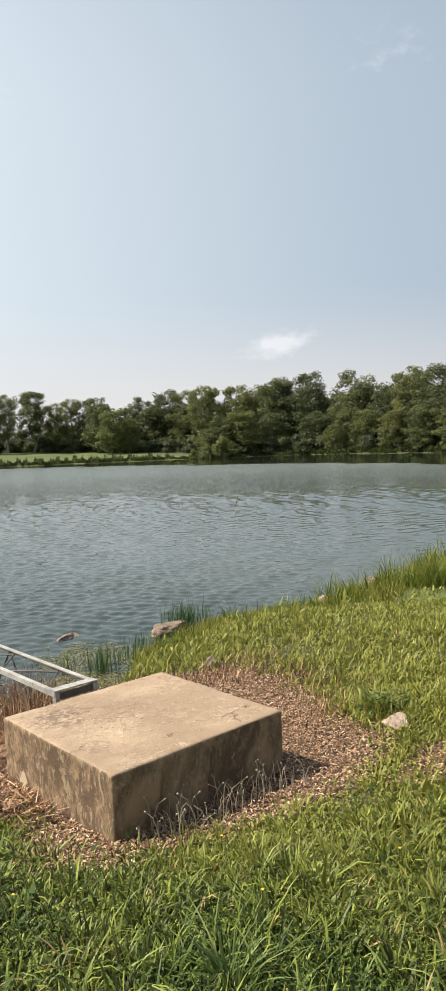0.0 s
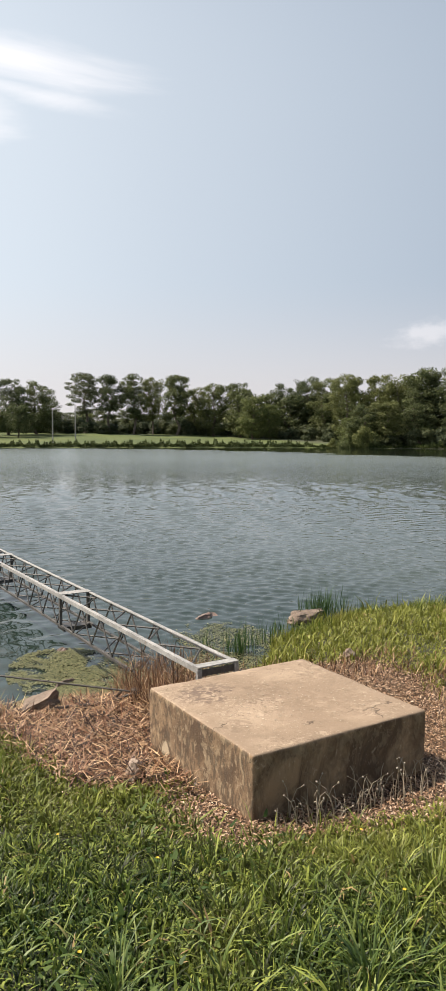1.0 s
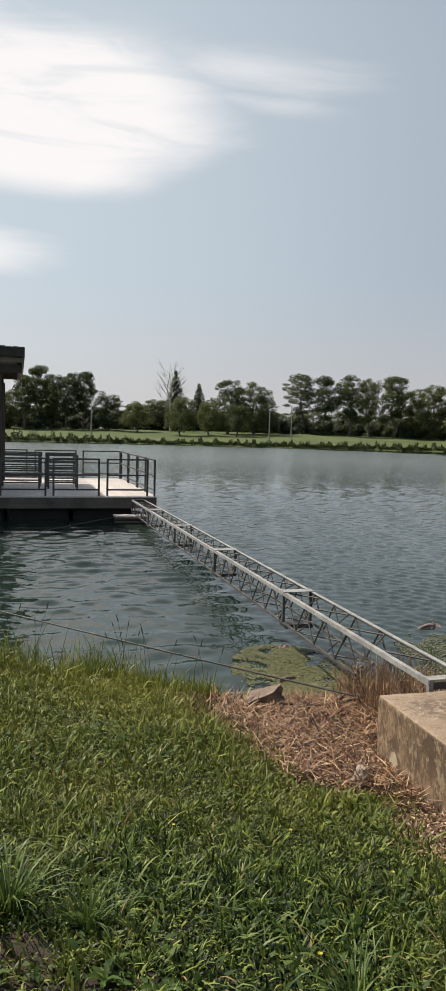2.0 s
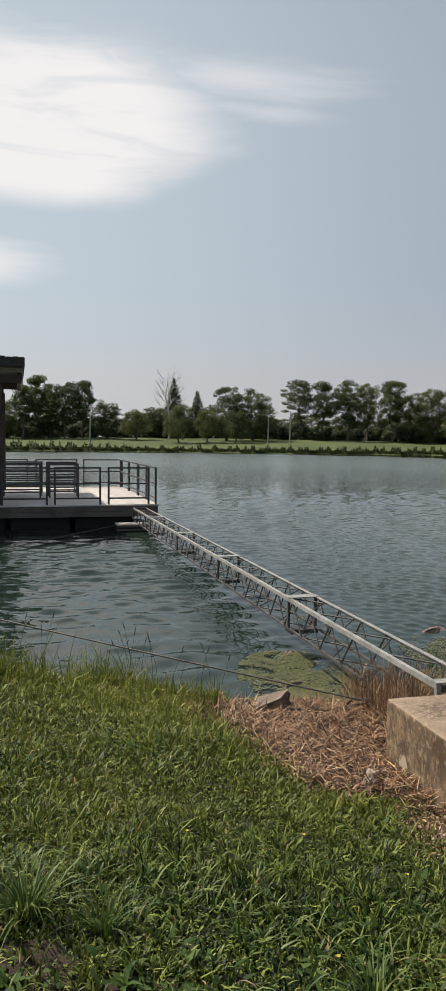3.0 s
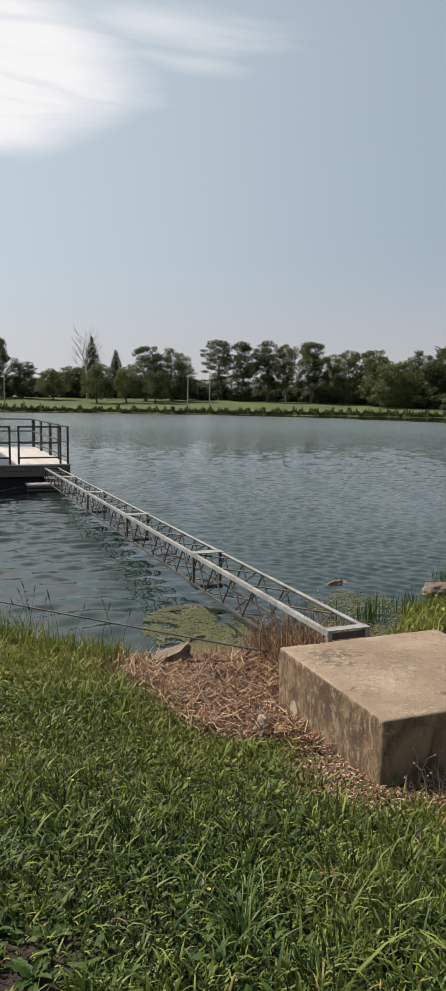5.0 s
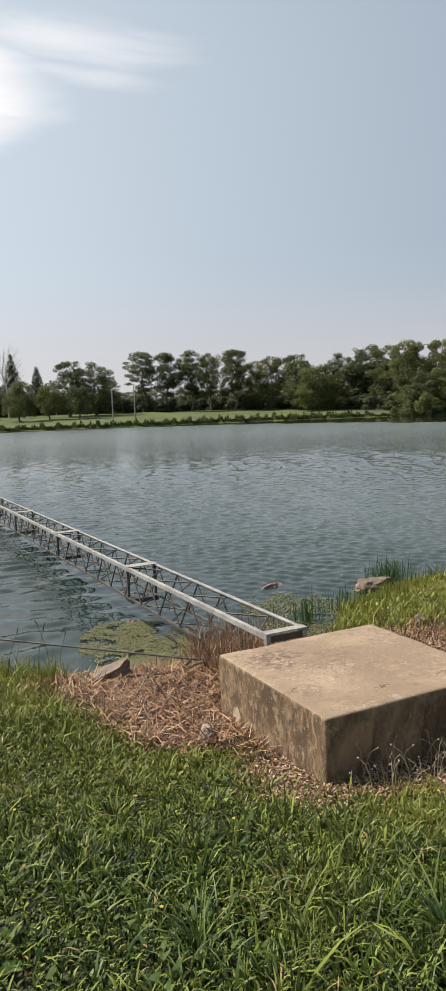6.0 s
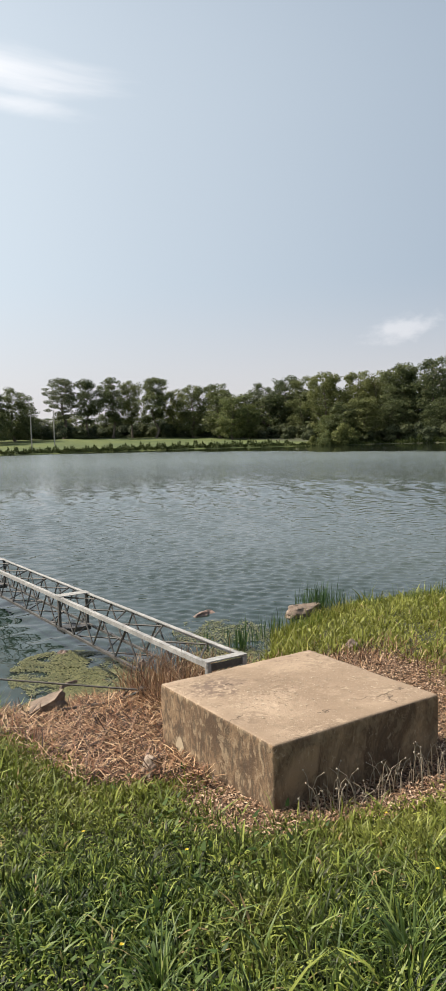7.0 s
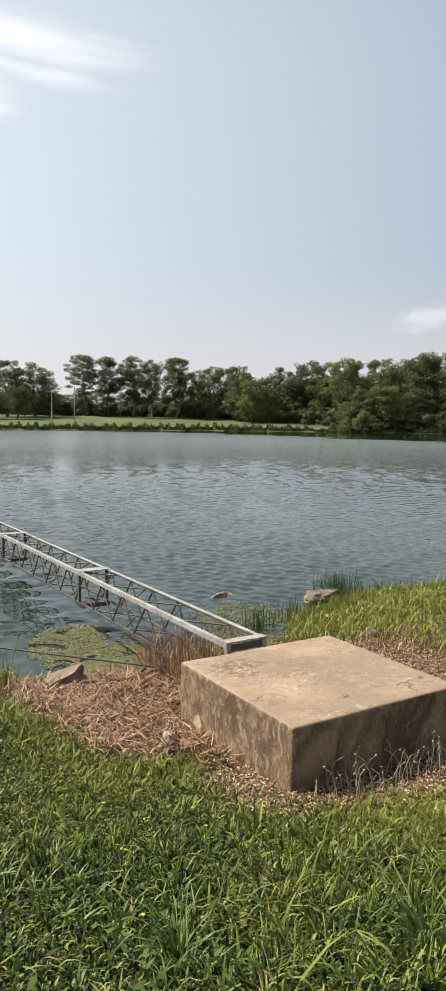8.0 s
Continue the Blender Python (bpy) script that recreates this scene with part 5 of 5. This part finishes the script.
def make_lawn():
    rng = np.random.default_rng(3)
    pieces = []
    for n, r0, r1, a0, a1, ln, wd, segs in ((125000, 1.8, 3.9, -18, 72, 0.062, 0.0092, 3), (120000, 3.9, 6.3, -18, 76, 0.062, 0.0112, 2), (84000, 6.2, 10.0, -18, 80, 0.075, 0.014, 2),
                                            (40000, 10.0, 19.0, -18, 84, 0.12, 0.026, 2), (12000, 0.3, 5.0, 76, 112, 0.08, 0.022, 2), (14000, 0.3, 6.0, -52, -18, 0.08, 0.022, 2),
                                            (34000, 0.05, 8.0, 112, 308, 0.09, 0.036, 2), (14000, 0.1, 1.8, -18, 78, 0.075, 0.016, 2), (14000, 8.0, 15.0, 80, 342, 0.10, 0.05, 2),
                                            (7000, 5.0, 12.0, 78, 115, 0.09, 0.026, 2), (7000, 5.0, 11.0, -60, -18, 0.09, 0.026, 2)):
        x, y = scatter(rng, n, r0, r1, a0, a1)
        # more than half of the blades grow in tufts and spread outwards from them
        head = rng.uniform(0, 2 * np.pi, n)
        pick = rng.integers(0, max(1, n // 40), n)
        clump = rng.random(n) < (0.62 if segs == 3 else 0.3)
        off = rng.normal(0, 0.034 if segs == 3 else 0.06, (n, 2))
        x, y = np.where(clump, x[pick] + off[:, 0], x), np.where(clump, y[pick] + off[:, 1], y)
        head = np.where(clump, np.arctan2(off[:, 1], off[:, 0]) + rng.normal(0, 0.5, n), head)
        vigour = rng.lognormal(0, 0.3, n)
        vigour = np.where(clump, vigour[pick] * 1.12, 0.9)
        k = lawn_keep(rng, x, y)
        x, y, head, vigour = x[k], y[k], head[k], vigour[k]
        n = len(x)
        tuft = 0.85 + 0.35 * wave(x, y, 2.2) + 0.2 * wave(x + 3, y, 7.0)
        length = ln * np.clip(tuft, 0.45, 1.6) * vigour * rng.lognormal(0, 0.3, n)
        # taller where nobody mows, at the water
        d = shore_d(x, y)
        length = length * (1 + 0.9 * np.exp(-np.maximum(d, 0) / 0.45))
        P = np.stack([x, y, ground_z(x, y) - 0.006], 1)
        pieces.append(blades(rng, P, length, wd * rng.uniform(0.6, 1.4, n), rng.uniform(0.0, 1.0, n), rng.uniform(0.1, 2.6, n), segs, head))
    V, L, S = joined(pieces)
    tagged(new("lawn_grass", mesh_fast("lawn_grass", V, L, S, GRASS)), "rough green lawn grass on the lake bank", "grass", kind="stuff")


make_lawn()


def make_broad_grass():
    """Tufts of broad crab grass, each tuft a spray of arching blades."""
    rng = np.random.default_rng(12)
    pieces = []
    for n, r0, r1, ln in ((1300, 1.0, 3.4, 0.105), (900, 3.4, 6.5, 0.095)):
        x, y = scatter(rng, n, r0, r1, -18, 72)
        k = lawn_keep(rng, x, y) & (wave(x, y, 1.7) + rng.normal(0, 0.5, n) > 0.0)
        x, y = x[k], y[k]
        per = rng.integers(5, 13, len(x))
        X, Y = np.repeat(x, per), np.repeat(y, per)
        m = len(X)
        X, Y = X + rng.normal(0, 0.018, m), Y + rng.normal(0, 0.018, m)
        P = np.stack([X, Y, ground_z(X, Y) - 0.004], 1)
        pieces.append(blades(rng, P, ln * rng.lognormal(0, 0.3, m), rng.uniform(0.007, 0.0125, m), rng.uniform(0.15, 1.0, m), rng.uniform(0.5, 2.2, m), 4))
    V, L, S = joined(pieces)
    tagged(new("crab_grass", mesh_fast("crab_grass", V, L, S, BROAD)), "broad arching crab grass tufts in the lawn", "grass", kind="stuff")


make_broad_grass()


def make_weed_leaves():
    """Low broad-leaved weeds between the blades."""
    rng = np.random.default_rng(17)
    x, y = scatter(rng, 5200, 1.0, 5.0, -18, 72)
    k = lawn_keep(rng, x, y) & (wave(x + 1, y + 4, 1.3) + rng.normal(0, 0.4, len(x)) > 0.05)
    # rosettes on the bare patch and a lush clump beside the mulch
    cx, cy = rng.normal(-2.1, 0.25, 80), rng.normal(-0.8, 0.22, 80)
    dx, dy = rng.normal(2.32, 0.08, 140), rng.normal(0.0, 0.07, 140)
    x, y = np.concatenate([x[k], cx, dx]), np.concatenate([y[k], cy, dy])
    n = len(x)
    big = np.concatenate([np.full(k.sum(), 1.0), np.full(80, 1.1), np.full(140, 1.1)])
    lift = np.concatenate([rng.uniform(0.02, 0.07, k.sum()), rng.uniform(0.0, 0.05, 80), 0.16 * rng.random(140)])
    P = np.stack([x, y, ground_z(x, y) + lift], 1)
    V, L, S = blades(rng, P, rng.uniform(0.025, 0.06, n) * big, rng.uniform(0.014, 0.026, n) * big, rng.uniform(0.7, 1.5, n), rng.uniform(0.0, 0.7, n), 3)
    tagged(new("lawn_weeds", mesh_fast("lawn_weeds", V, L, S, WEED)), "low broad-leaved green weeds among lawn grass", "weeds", kind="stuff")


make_weed_leaves()


def make_rosettes():
    """Dandelion-like rosettes of long toothed leaves on the trodden soil."""
    rng = np.random.default_rng(19)
    for cx, cy, n, ln in ((-2.10, -0.86, 13, 0.17), (-1.93, -0.98, 12, 0.15), (-2.02, -0.70, 11, 0.14), (-1.84, -0.80, 9, 0.12), (-2.40, -0.62, 10, 0.14), (-2.20, -1.02, 11, 0.15)):
        t = thing("rosette", (cx, cy, float(ground_z(cx, cy))), "flat rosette of toothed green leaves on bare soil", "weed", "rosettes in the lawn")
        for i in range(n):
            verts, faces, steps = [], [], 8
            a = i * 2.399 + rng.uniform(-0.3, 0.3)
            length, width, lean = 0.62 * ln * rng.uniform(0.7, 1.25), 0.0125 * rng.uniform(0.8, 1.3), rng.uniform(0.55, 1.2)
            out, side = Vector((math.cos(a), math.sin(a), 0)), Vector((-math.sin(a), math.cos(a), 0))
            pos = Vector((0, 0, 0.002))
            for k in range(steps + 1):
                f = k / steps
                w = width * (0.25 + 1.0 * math.sin(math.pi * min(0.97, f * 0.9 + 0.08))) * (1.0 if k % 2 else 0.55)
                ruffle = rng.uniform(-0.004, 0.004)
                verts += [pos + side * w + Vector((0, 0, 0.006 + ruffle)), pos, pos - side * w + Vector((0, 0, 0.006 - ruffle))]
                tilt = lean + 0.9 * f
                pos = pos + (out * math.sin(tilt) + Vector((0, 0, math.cos(tilt)))) * (length / steps)
            for k in range(steps):
                o = 3 * k
                faces += [(o, o + 1, o + 4, o + 3), (o + 1, o + 2, o + 5, o + 4)]
            part("leaf", mesh_of("leaf", verts, faces, WEED, True), WEED, t)


make_rosettes()


def make_grass_clumps():
    """Fountains of long arching blades that the mower missed."""
    rng = np.random.default_rng(20)
    for cx, cy, n, ln, wd in ((-2.33, -0.20, 120, 0.26, 0.009), (-0.42, -1.36, 90, 0.22, 0.008), (-2.05, -0.35, 60, 0.19, 0.008), (-1.2, -0.95, 50, 0.18, 0.008), (0.3, -0.95, 50, 0.15, 0.007), (2.30, -0.02, 130, 0.19, 0.013), (2.42, 0.10, 70, 0.16, 0.012)):
        P = np.stack([rng.normal(0, 0.028, n), rng.normal(0, 0.028, n), np.full(n, -0.006)], 1)
        head = np.arctan2(P[:, 1], P[:, 0]) + rng.normal(0, 0.35, n)
        V, L, S = blades(rng, P, ln * rng.lognormal(0, 0.25, n), wd * rng.uniform(0.6, 1.25, n), rng.uniform(0.05, 0.75, n), rng.uniform(0.6, 1.7, n), 4, head)
        ob = new("grass_clump", mesh_fast("grass_clump", V, L, S, BROAD))
        ob.location = (cx, cy, float(ground_z(cx, cy)))
        tagged(ob, "fountain of long arching grass blades in the lawn", "grass clump", "long grass clumps in the lawn")
    # rank grass on the point of the bank
    for i in range(34):
        cx = 6.7 + 3.0 * rng.random() ** 0.8
        cy = float(np.interp(cx, SHORE_X, SHORE_Y)) - rng.uniform(0.15, 1.15)
        n, ln = 55, rng.uniform(0.22, 0.50)
        P = np.stack([rng.normal(0, 0.07, n), rng.normal(0, 0.07, n), np.full(n, -0.01)], 1)
        V, L, S = blades(rng, P, ln * rng.lognormal(0, 0.25, n), rng.uniform(0.008, 0.015, n), rng.uniform(0.0, 0.45, n), rng.uniform(0.2, 1.3, n), 4)
        ob = new("grass_clump", mesh_fast("grass_clump", V, L, S, SHORE))
        ob.location = (cx, cy, float(ground_z(cx, cy)))
        tagged(ob, "tall rank yellow-green grass on the lake bank", "grass clump", "tall grass on the bank")


make_grass_clumps()


def make_shore_grass():
    """Tall unmown grass along both banks."""
    rng = np.random.default_rng(23)
    pieces = []
    for n, x0, x1, d0, d1, ln, wd in ((8000, -7, -0.6, -0.05, 0.6, 0.21, 0.007), (4000, 2.6, 6.0, -0.05, 0.4, 0.095, 0.007), (8000, 6.0, 12.5, -0.05, 1.1, 0.24, 0.010),
                                      (6000, 12.5, 22, -0.05, 2.0, 0.5, 0.018)):
        x = rng.uniform(x0, x1, n)
        d = rng.uniform(d0, d1, n)
        y = np.interp(x, SHORE_X, SHORE_Y) + 0.08 * np.sin(x * 3.1) + 0.05 * np.sin(x * 7.3 + 1) - d
        k = (wave(x, y, 3.0) + rng.normal(0, 0.5, n) > -0.4) & ~in_mulch(x, y)
        x, y = x[k], y[k]
        m = len(x)
        P = np.stack([x, y, np.maximum(ground_z(x, y), -0.05) - 0.006], 1)
        tall = ln * rng.lognormal(0, 0.35, m) * np.clip(1.0 + 0.5 * wave(x, y, 1.6), 0.5, 1.5)
        pieces.append(blades(rng, P, tall, wd * rng.uniform(0.6, 1.3, m), rng.uniform(0.0, 0.5, m), rng.uniform(0.1, 1.1, m), 3))
    V, L, S = joined(pieces)
    tagged(new("shore_grass", mesh_fast("shore_grass", V, L, S, SHORE)), "tall unmown yellow-green grass at the water's edge", "grass", kind="stuff")


make_shore_grass()


def make_reeds():
    """Clumps of upright rushes standing in the shallows."""
    rng = np.random.default_rng(29)
    for cx, cy, sx, sy, n, h in ((2.13, 3.45, 0.07, 0.06, 90, 0.24), (1.83, 3.62, 0.03, 0.03, 22, 0.20), (2.55, 3.62, 0.10, 0.06, 26, 0.16), (2.95, 3.8, 0.12, 0.07, 55, 0.17),
                                 (3.98, 4.35, 0.13, 0.06, 190, 0.25), (4.25, 4.30, 0.14, 0.07, 70, 0.18), (4.7, 4.2, 0.15, 0.06, 40, 0.15)):
        x, y = rng.normal(cx, sx, n), rng.normal(cy, sy, n)
        P = np.stack([x, y, np.full(n, -0.06)], 1)
        V, L, S = blades(rng, P, h * rng.lognormal(0.1, 0.25, n) + 0.06, rng.uniform(0.005, 0.009, n), rng.uniform(0, 0.22, n), rng.uniform(0, 0.4, n), 3)
        V = V - np.array([cx, cy, 0], np.float32)
        ob = new("reed_clump", mesh_fast("reed_clump", V, L, S, REED))
        ob.location = (cx, cy, 0)
        tagged(ob, "clump of green rushes standing in shallow water", "reeds", "rushes in the shallows", "stuff")


make_reeds()


def make_seed_stalks():
    """Thin stalks with seed heads on the left bank."""
    rng = np.random.default_rng(31)
    for i in range(26):
        x = -3.4 + 3.0 * rng.random()
        y = float(np.interp(x, SHORE_X, SHORE_Y)) - rng.uniform(0.05, 0.35)
        z = float(ground_z(x, y))
        h, a = rng.uniform(0.32, 0.62), rng.uniform(0, 6.28)
        bend = rng.uniform(0.03, 0.14)
        pts = [(0, 0, -0.02), (math.cos(a) * bend * 0.35, math.sin(a) * bend * 0.35, h * 0.55), (math.cos(a) * bend, math.sin(a) * bend, h)]
        t = thing("seed_stalk", (x, y, z), "thin grass stalk with a dark seed head on the bank", "grass stalk", "seed stalks on the bank")
        v, f = tube(pts, (0.0028, 0.0022, 0.0018), 4)
        stem = part("stem", mesh_of("stem", v, f, REED), REED, t)
        tip = Vector(pts[2])
        part("seed_head", bar(tip, tip + Vector((math.cos(a) * 0.02, math.sin(a) * 0.02, rng.uniform(0.03, 0.075))), 0.006, 5, 0.002), TIMBER, stem)


make_seed_stalks()


def make_mulch():
    """Wood chips and dead leaves round the block, dead stalks washed up on the bank."""
    rng = np.random.default_rng(37)
    n = 95000
    x, y = rng.uniform(-0.95, 3.1, n), rng.uniform(-0.75, 3.0, n)
    k = in_mulch(x + rng.normal(0, 0.05, n), y + rng.normal(0, 0.05, n)) & ~in_block(x, y, 0.005) & (shore_d(x, y) > 0.02)
    k &= rng.random(n) < np.where((x < 0) & (y > 0.6), 0.35, 1.0)
    x, y = x[k], y[k]
    x, y = np.concatenate([x, rng.normal(1.85, 0.2, 1500)]), np.concatenate([y, rng.normal(-0.83, 0.1, 1500)])
    n = len(x)
    P = np.stack([x, y, ground_z(x, y) + rng.uniform(0, 0.02, n)], 1)
    a, tilt = rng.uniform(0, 2 * np.pi, n), rng.normal(0, 0.3, n)
    u = np.stack([np.cos(a) * np.cos(tilt), np.sin(a) * np.cos(tilt), np.sin(tilt)], 1)
    w = np.stack([-np.sin(a), np.cos(a), rng.normal(0, 0.35, n)], 1)
    l, b = rng.uniform(0.006, 0.020, (n, 1)), rng.uniform(0.0025, 0.0062, (n, 1))
    up = np.array([0, 0, 0.004])
    V = np.stack([P + u * l, P + w * b + up, P - u * l, P - w * b + up], 1).reshape(-1, 3)
    tagged(new("wood_mulch", mesh_fast("wood_mulch", V, np.arange(n * 4), np.full(n, 4), CHIP)), "brown and pale wood chips round a concrete block", "mulch", kind="stuff")
    # dead stalks
    n = 20000
    x, y = rng.uniform(-0.95, 1.0, n), rng.uniform(0.5, 3.0, n)
    inside = in_mulch(x + rng.normal(0, 0.06, n), y + rng.normal(0, 0.06, n)) & ~in_block(x, y, 0.02)
    k = inside & ((x < 0.05) | (y > 1.3)) & (shore_d(x, y) > -0.05)
    x, y = x[k], y[k]
    n = len(x)
    P = np.stack([x, y, ground_z(x, y) + rng.uniform(0.0, 0.085, n)], 1)
    pieces = [blades(rng, P, 0.025 + 0.19 * rng.random(n) ** 3.0, rng.uniform(0.0045, 0.010, n), rng.uniform(0.9, 1.7, n), rng.uniform(-0.3, 0.5, n), 2)]
    # a sheaf of standing and broken stalks in the end of the truss
    tangle = []
    n = 2000
    x, y = rng.uniform(0.36, 0.88, n), rng.uniform(1.5, 2.75, n)
    P = np.stack([x, y, ground_z(x, y) - 0.01], 1)
    h = rng.uniform(0.20, 0.74, n) * np.interp(y, [1.5, 1.9, 2.75], [0.9, 1.0, 0.75])
    tangle.append(blades(rng, P, h, rng.uniform(0.004, 0.009, n), rng.uniform(0.1, 1.35, n), rng.uniform(-2.6, 2.4, n), 4))
    # rusty withered weeds along the edges of the bed
    for cx, cy, sx, sy, n in ((2.35, 1.9, 0.35, 0.2, 700), (2.7, 1.0, 0.15, 0.35, 500), (2.2, 0.35, 0.2, 0.2, 260), (-0.62, 2.75, 0.18, 0.14, 420), (-0.85, 2.35, 0.12, 0.25, 300), (1.75, 2.5, 0.3, 0.15, 300)):
        x, y = rng.normal(cx, sx, n), rng.normal(cy, sy, n)
        k = ~in_block(x, y, 0.04) & (shore_d(x, y) > 0.0)
        x, y = x[k], y[k]
        n = len(x)
        P = np.stack([x, y, ground_z(x, y) - 0.005], 1)
        pieces.append(blades(rng, P, rng.uniform(0.04, 0.17, n), rng.uniform(0.003, 0.007, n), rng.uniform(0.0, 0.9, n), rng.uniform(0.0, 1.2, n), 3))
    V, L, S = joined(pieces)
    tagged(new("dead_stalks", mesh_fast("dead_stalks", V, L, S, STRAW)), "reddish brown dead reed stalks washed up on the bank", "dead stalks", kind="stuff")
    V, L, S = joined(tangle)
    tagged(new("dry_weed_tangle", mesh_fast("dry_weed_tangle", V, L, S, TANGLE)), "tangle of dry tan weeds growing through a truss end", "dry weeds", kind="stuff")
    # a few dry scraps on the block's top
    n = 420
    x, y = rng.normal(0.66, 0.34, n), rng.normal(0.6, 0.26, n)
    k = in_block(x, y, -0.06)
    x, y = x[k], y[k]
    n = len(x)
    P = np.stack([x, y, np.full(n, BLOCK[2] + 0.006)], 1)
    V, L, S = blades(rng, P, rng.uniform(0.006, 0.020, n), rng.uniform(0.003, 0.008, n), rng.uniform(1.45, 1.57, n), np.zeros(n), 2)
    tagged(new("dry_scraps", mesh_fast("dry_scraps", V, L, S, STEM)), "dry leaf and stalk scraps lying on concrete", "debris", kind="stuff")


make_mulch()


def make_algae():
    rng = np.random.default_rng(41)
    pieces = []
    for cx, cy, sx, sy, n in ((0.38, 3.55, 0.62, 1.0, 34000), (0.6, 2.95, 0.6, 0.4, 8000), (2.35, 4.0, 0.55, 0.75, 7000), (1.8, 3.2, 0.5, 0.4, 5000), (0.12, 2.95, 0.5, 0.42, 15000)):
        a, r = rng.uniform(0, 2 * np.pi, n), np.sqrt(rng.uniform(0, 1.15, n))
        x, y = cx + sx * r * np.cos(a), cy + sy * r * np.sin(a)
        k = (shore_d(x, y) < 0.05) & (wave(x, y, 5.0) + 0.7 * wave(x + 2, y, 13.0) + rng.normal(0, 0.25, n) > -0.75 + 1.3 * (r - 0.6))
        x, y = x[k], y[k]
        m = len(x)
        P = np.stack([x, y, rng.uniform(0.006, 0.014, m)], 1)
        b = rng.uniform(0, 2 * np.pi, m)
        u = np.stack([np.cos(b), np.sin(b), rng.normal(0, 0.1, m)], 1)
        w = np.stack([-np.sin(b), np.cos(b), rng.normal(0, 0.1, m)], 1)
        s = rng.uniform(0.004, 0.014, (m, 1))
        V = np.stack([P + u * s, P + w * s * 0.7, P - u * s, P - w * s * 0.7], 1).reshape(-1, 3)
        pieces.append((V, np.arange(m * 4), np.full(m, 4)))
    V, L, S = joined(pieces)
    tagged(new("algae_mat", mesh_fast("algae_mat", V, L, S, ALGAE)), "yellow-green floating algae mat in the shallows", "algae", kind="stuff")


make_algae()


def make_dry_flowers():
    """Dried flower stems with pale fluffy heads before the shaded side of the block."""
    rng = np.random.default_rng(43)
    for i in range(74):
        x = rng.uniform(0.05, 1.22)
        y = -rng.uniform(0.03, 0.30)
        z = float(ground_z(x, y))
        h, a = rng.uniform(0.08, 0.24), rng.uniform(0, 6.28)
        out = rng.uniform(0.02, 0.11)
        tip = Vector((math.cos(a) * out, math.sin(a) * out, h))
        t = thing("dry_flower", (x, y, z), "dried weed stem with a small pale seed head", "dry weed", "dried weeds before the block")
        v, f = tube([(0, 0, -0.01), (tip.x * 0.15, tip.y * 0.15, h * 0.45), (tip.x * 0.5, tip.y * 0.5, h * 0.85), tip], (0.0030, 0.0026, 0.0022, 0.0016), 4)
        stem = part("stem", mesh_of("stem", v, f, STEM), STEM, t)
        if i % 2:
            bm = bmesh.new()
            bmesh.ops.create_icosphere(bm, subdivisions=1, radius=rng.uniform(0.0035, 0.0068), matrix=Matrix.Translation(tip))
            for q in bm.verts:
                q.co += (q.co - tip) * rng.uniform(-0.3, 0.4)
            part("seed_head", bm, STEM, stem)


make_dry_flowers()


def make_yellow_flowers():
    rng = np.random.default_rng(47)
    for x, y in ((-1.30, -0.85), (-1.05, 0.1), (-0.05, -1.15), (0.2, -0.62), (-1.6, 0.2), (-0.75, -0.35), (0.62, -1.35)):
        z = float(ground_z(x, y))
        t = thing("yellow_flower", (x, y, z), "small yellow flower in the lawn", "flower", "yellow flowers in the lawn")
        h = rng.uniform(0.09, 0.13)
        part("stem", bar((0, 0, -0.01), (0.004, 0.0, h), 0.0016, 4), REED, t)
        n = 11
        a = np.linspace(0, 2 * np.pi, n, endpoint=False)
        P = np.tile(np.array([[0.004, 0.0, h]]), (n, 1))
        V, L, S = blades(rng, P, np.full(n, 0.010), np.full(n, 0.006), np.full(n, 1.1), np.full(n, 0.5), 2, head=a)
        part("petals", mesh_fast("petals", V, L, S, PETAL), PETAL, t, "yellow petals")


make_yellow_flowers()
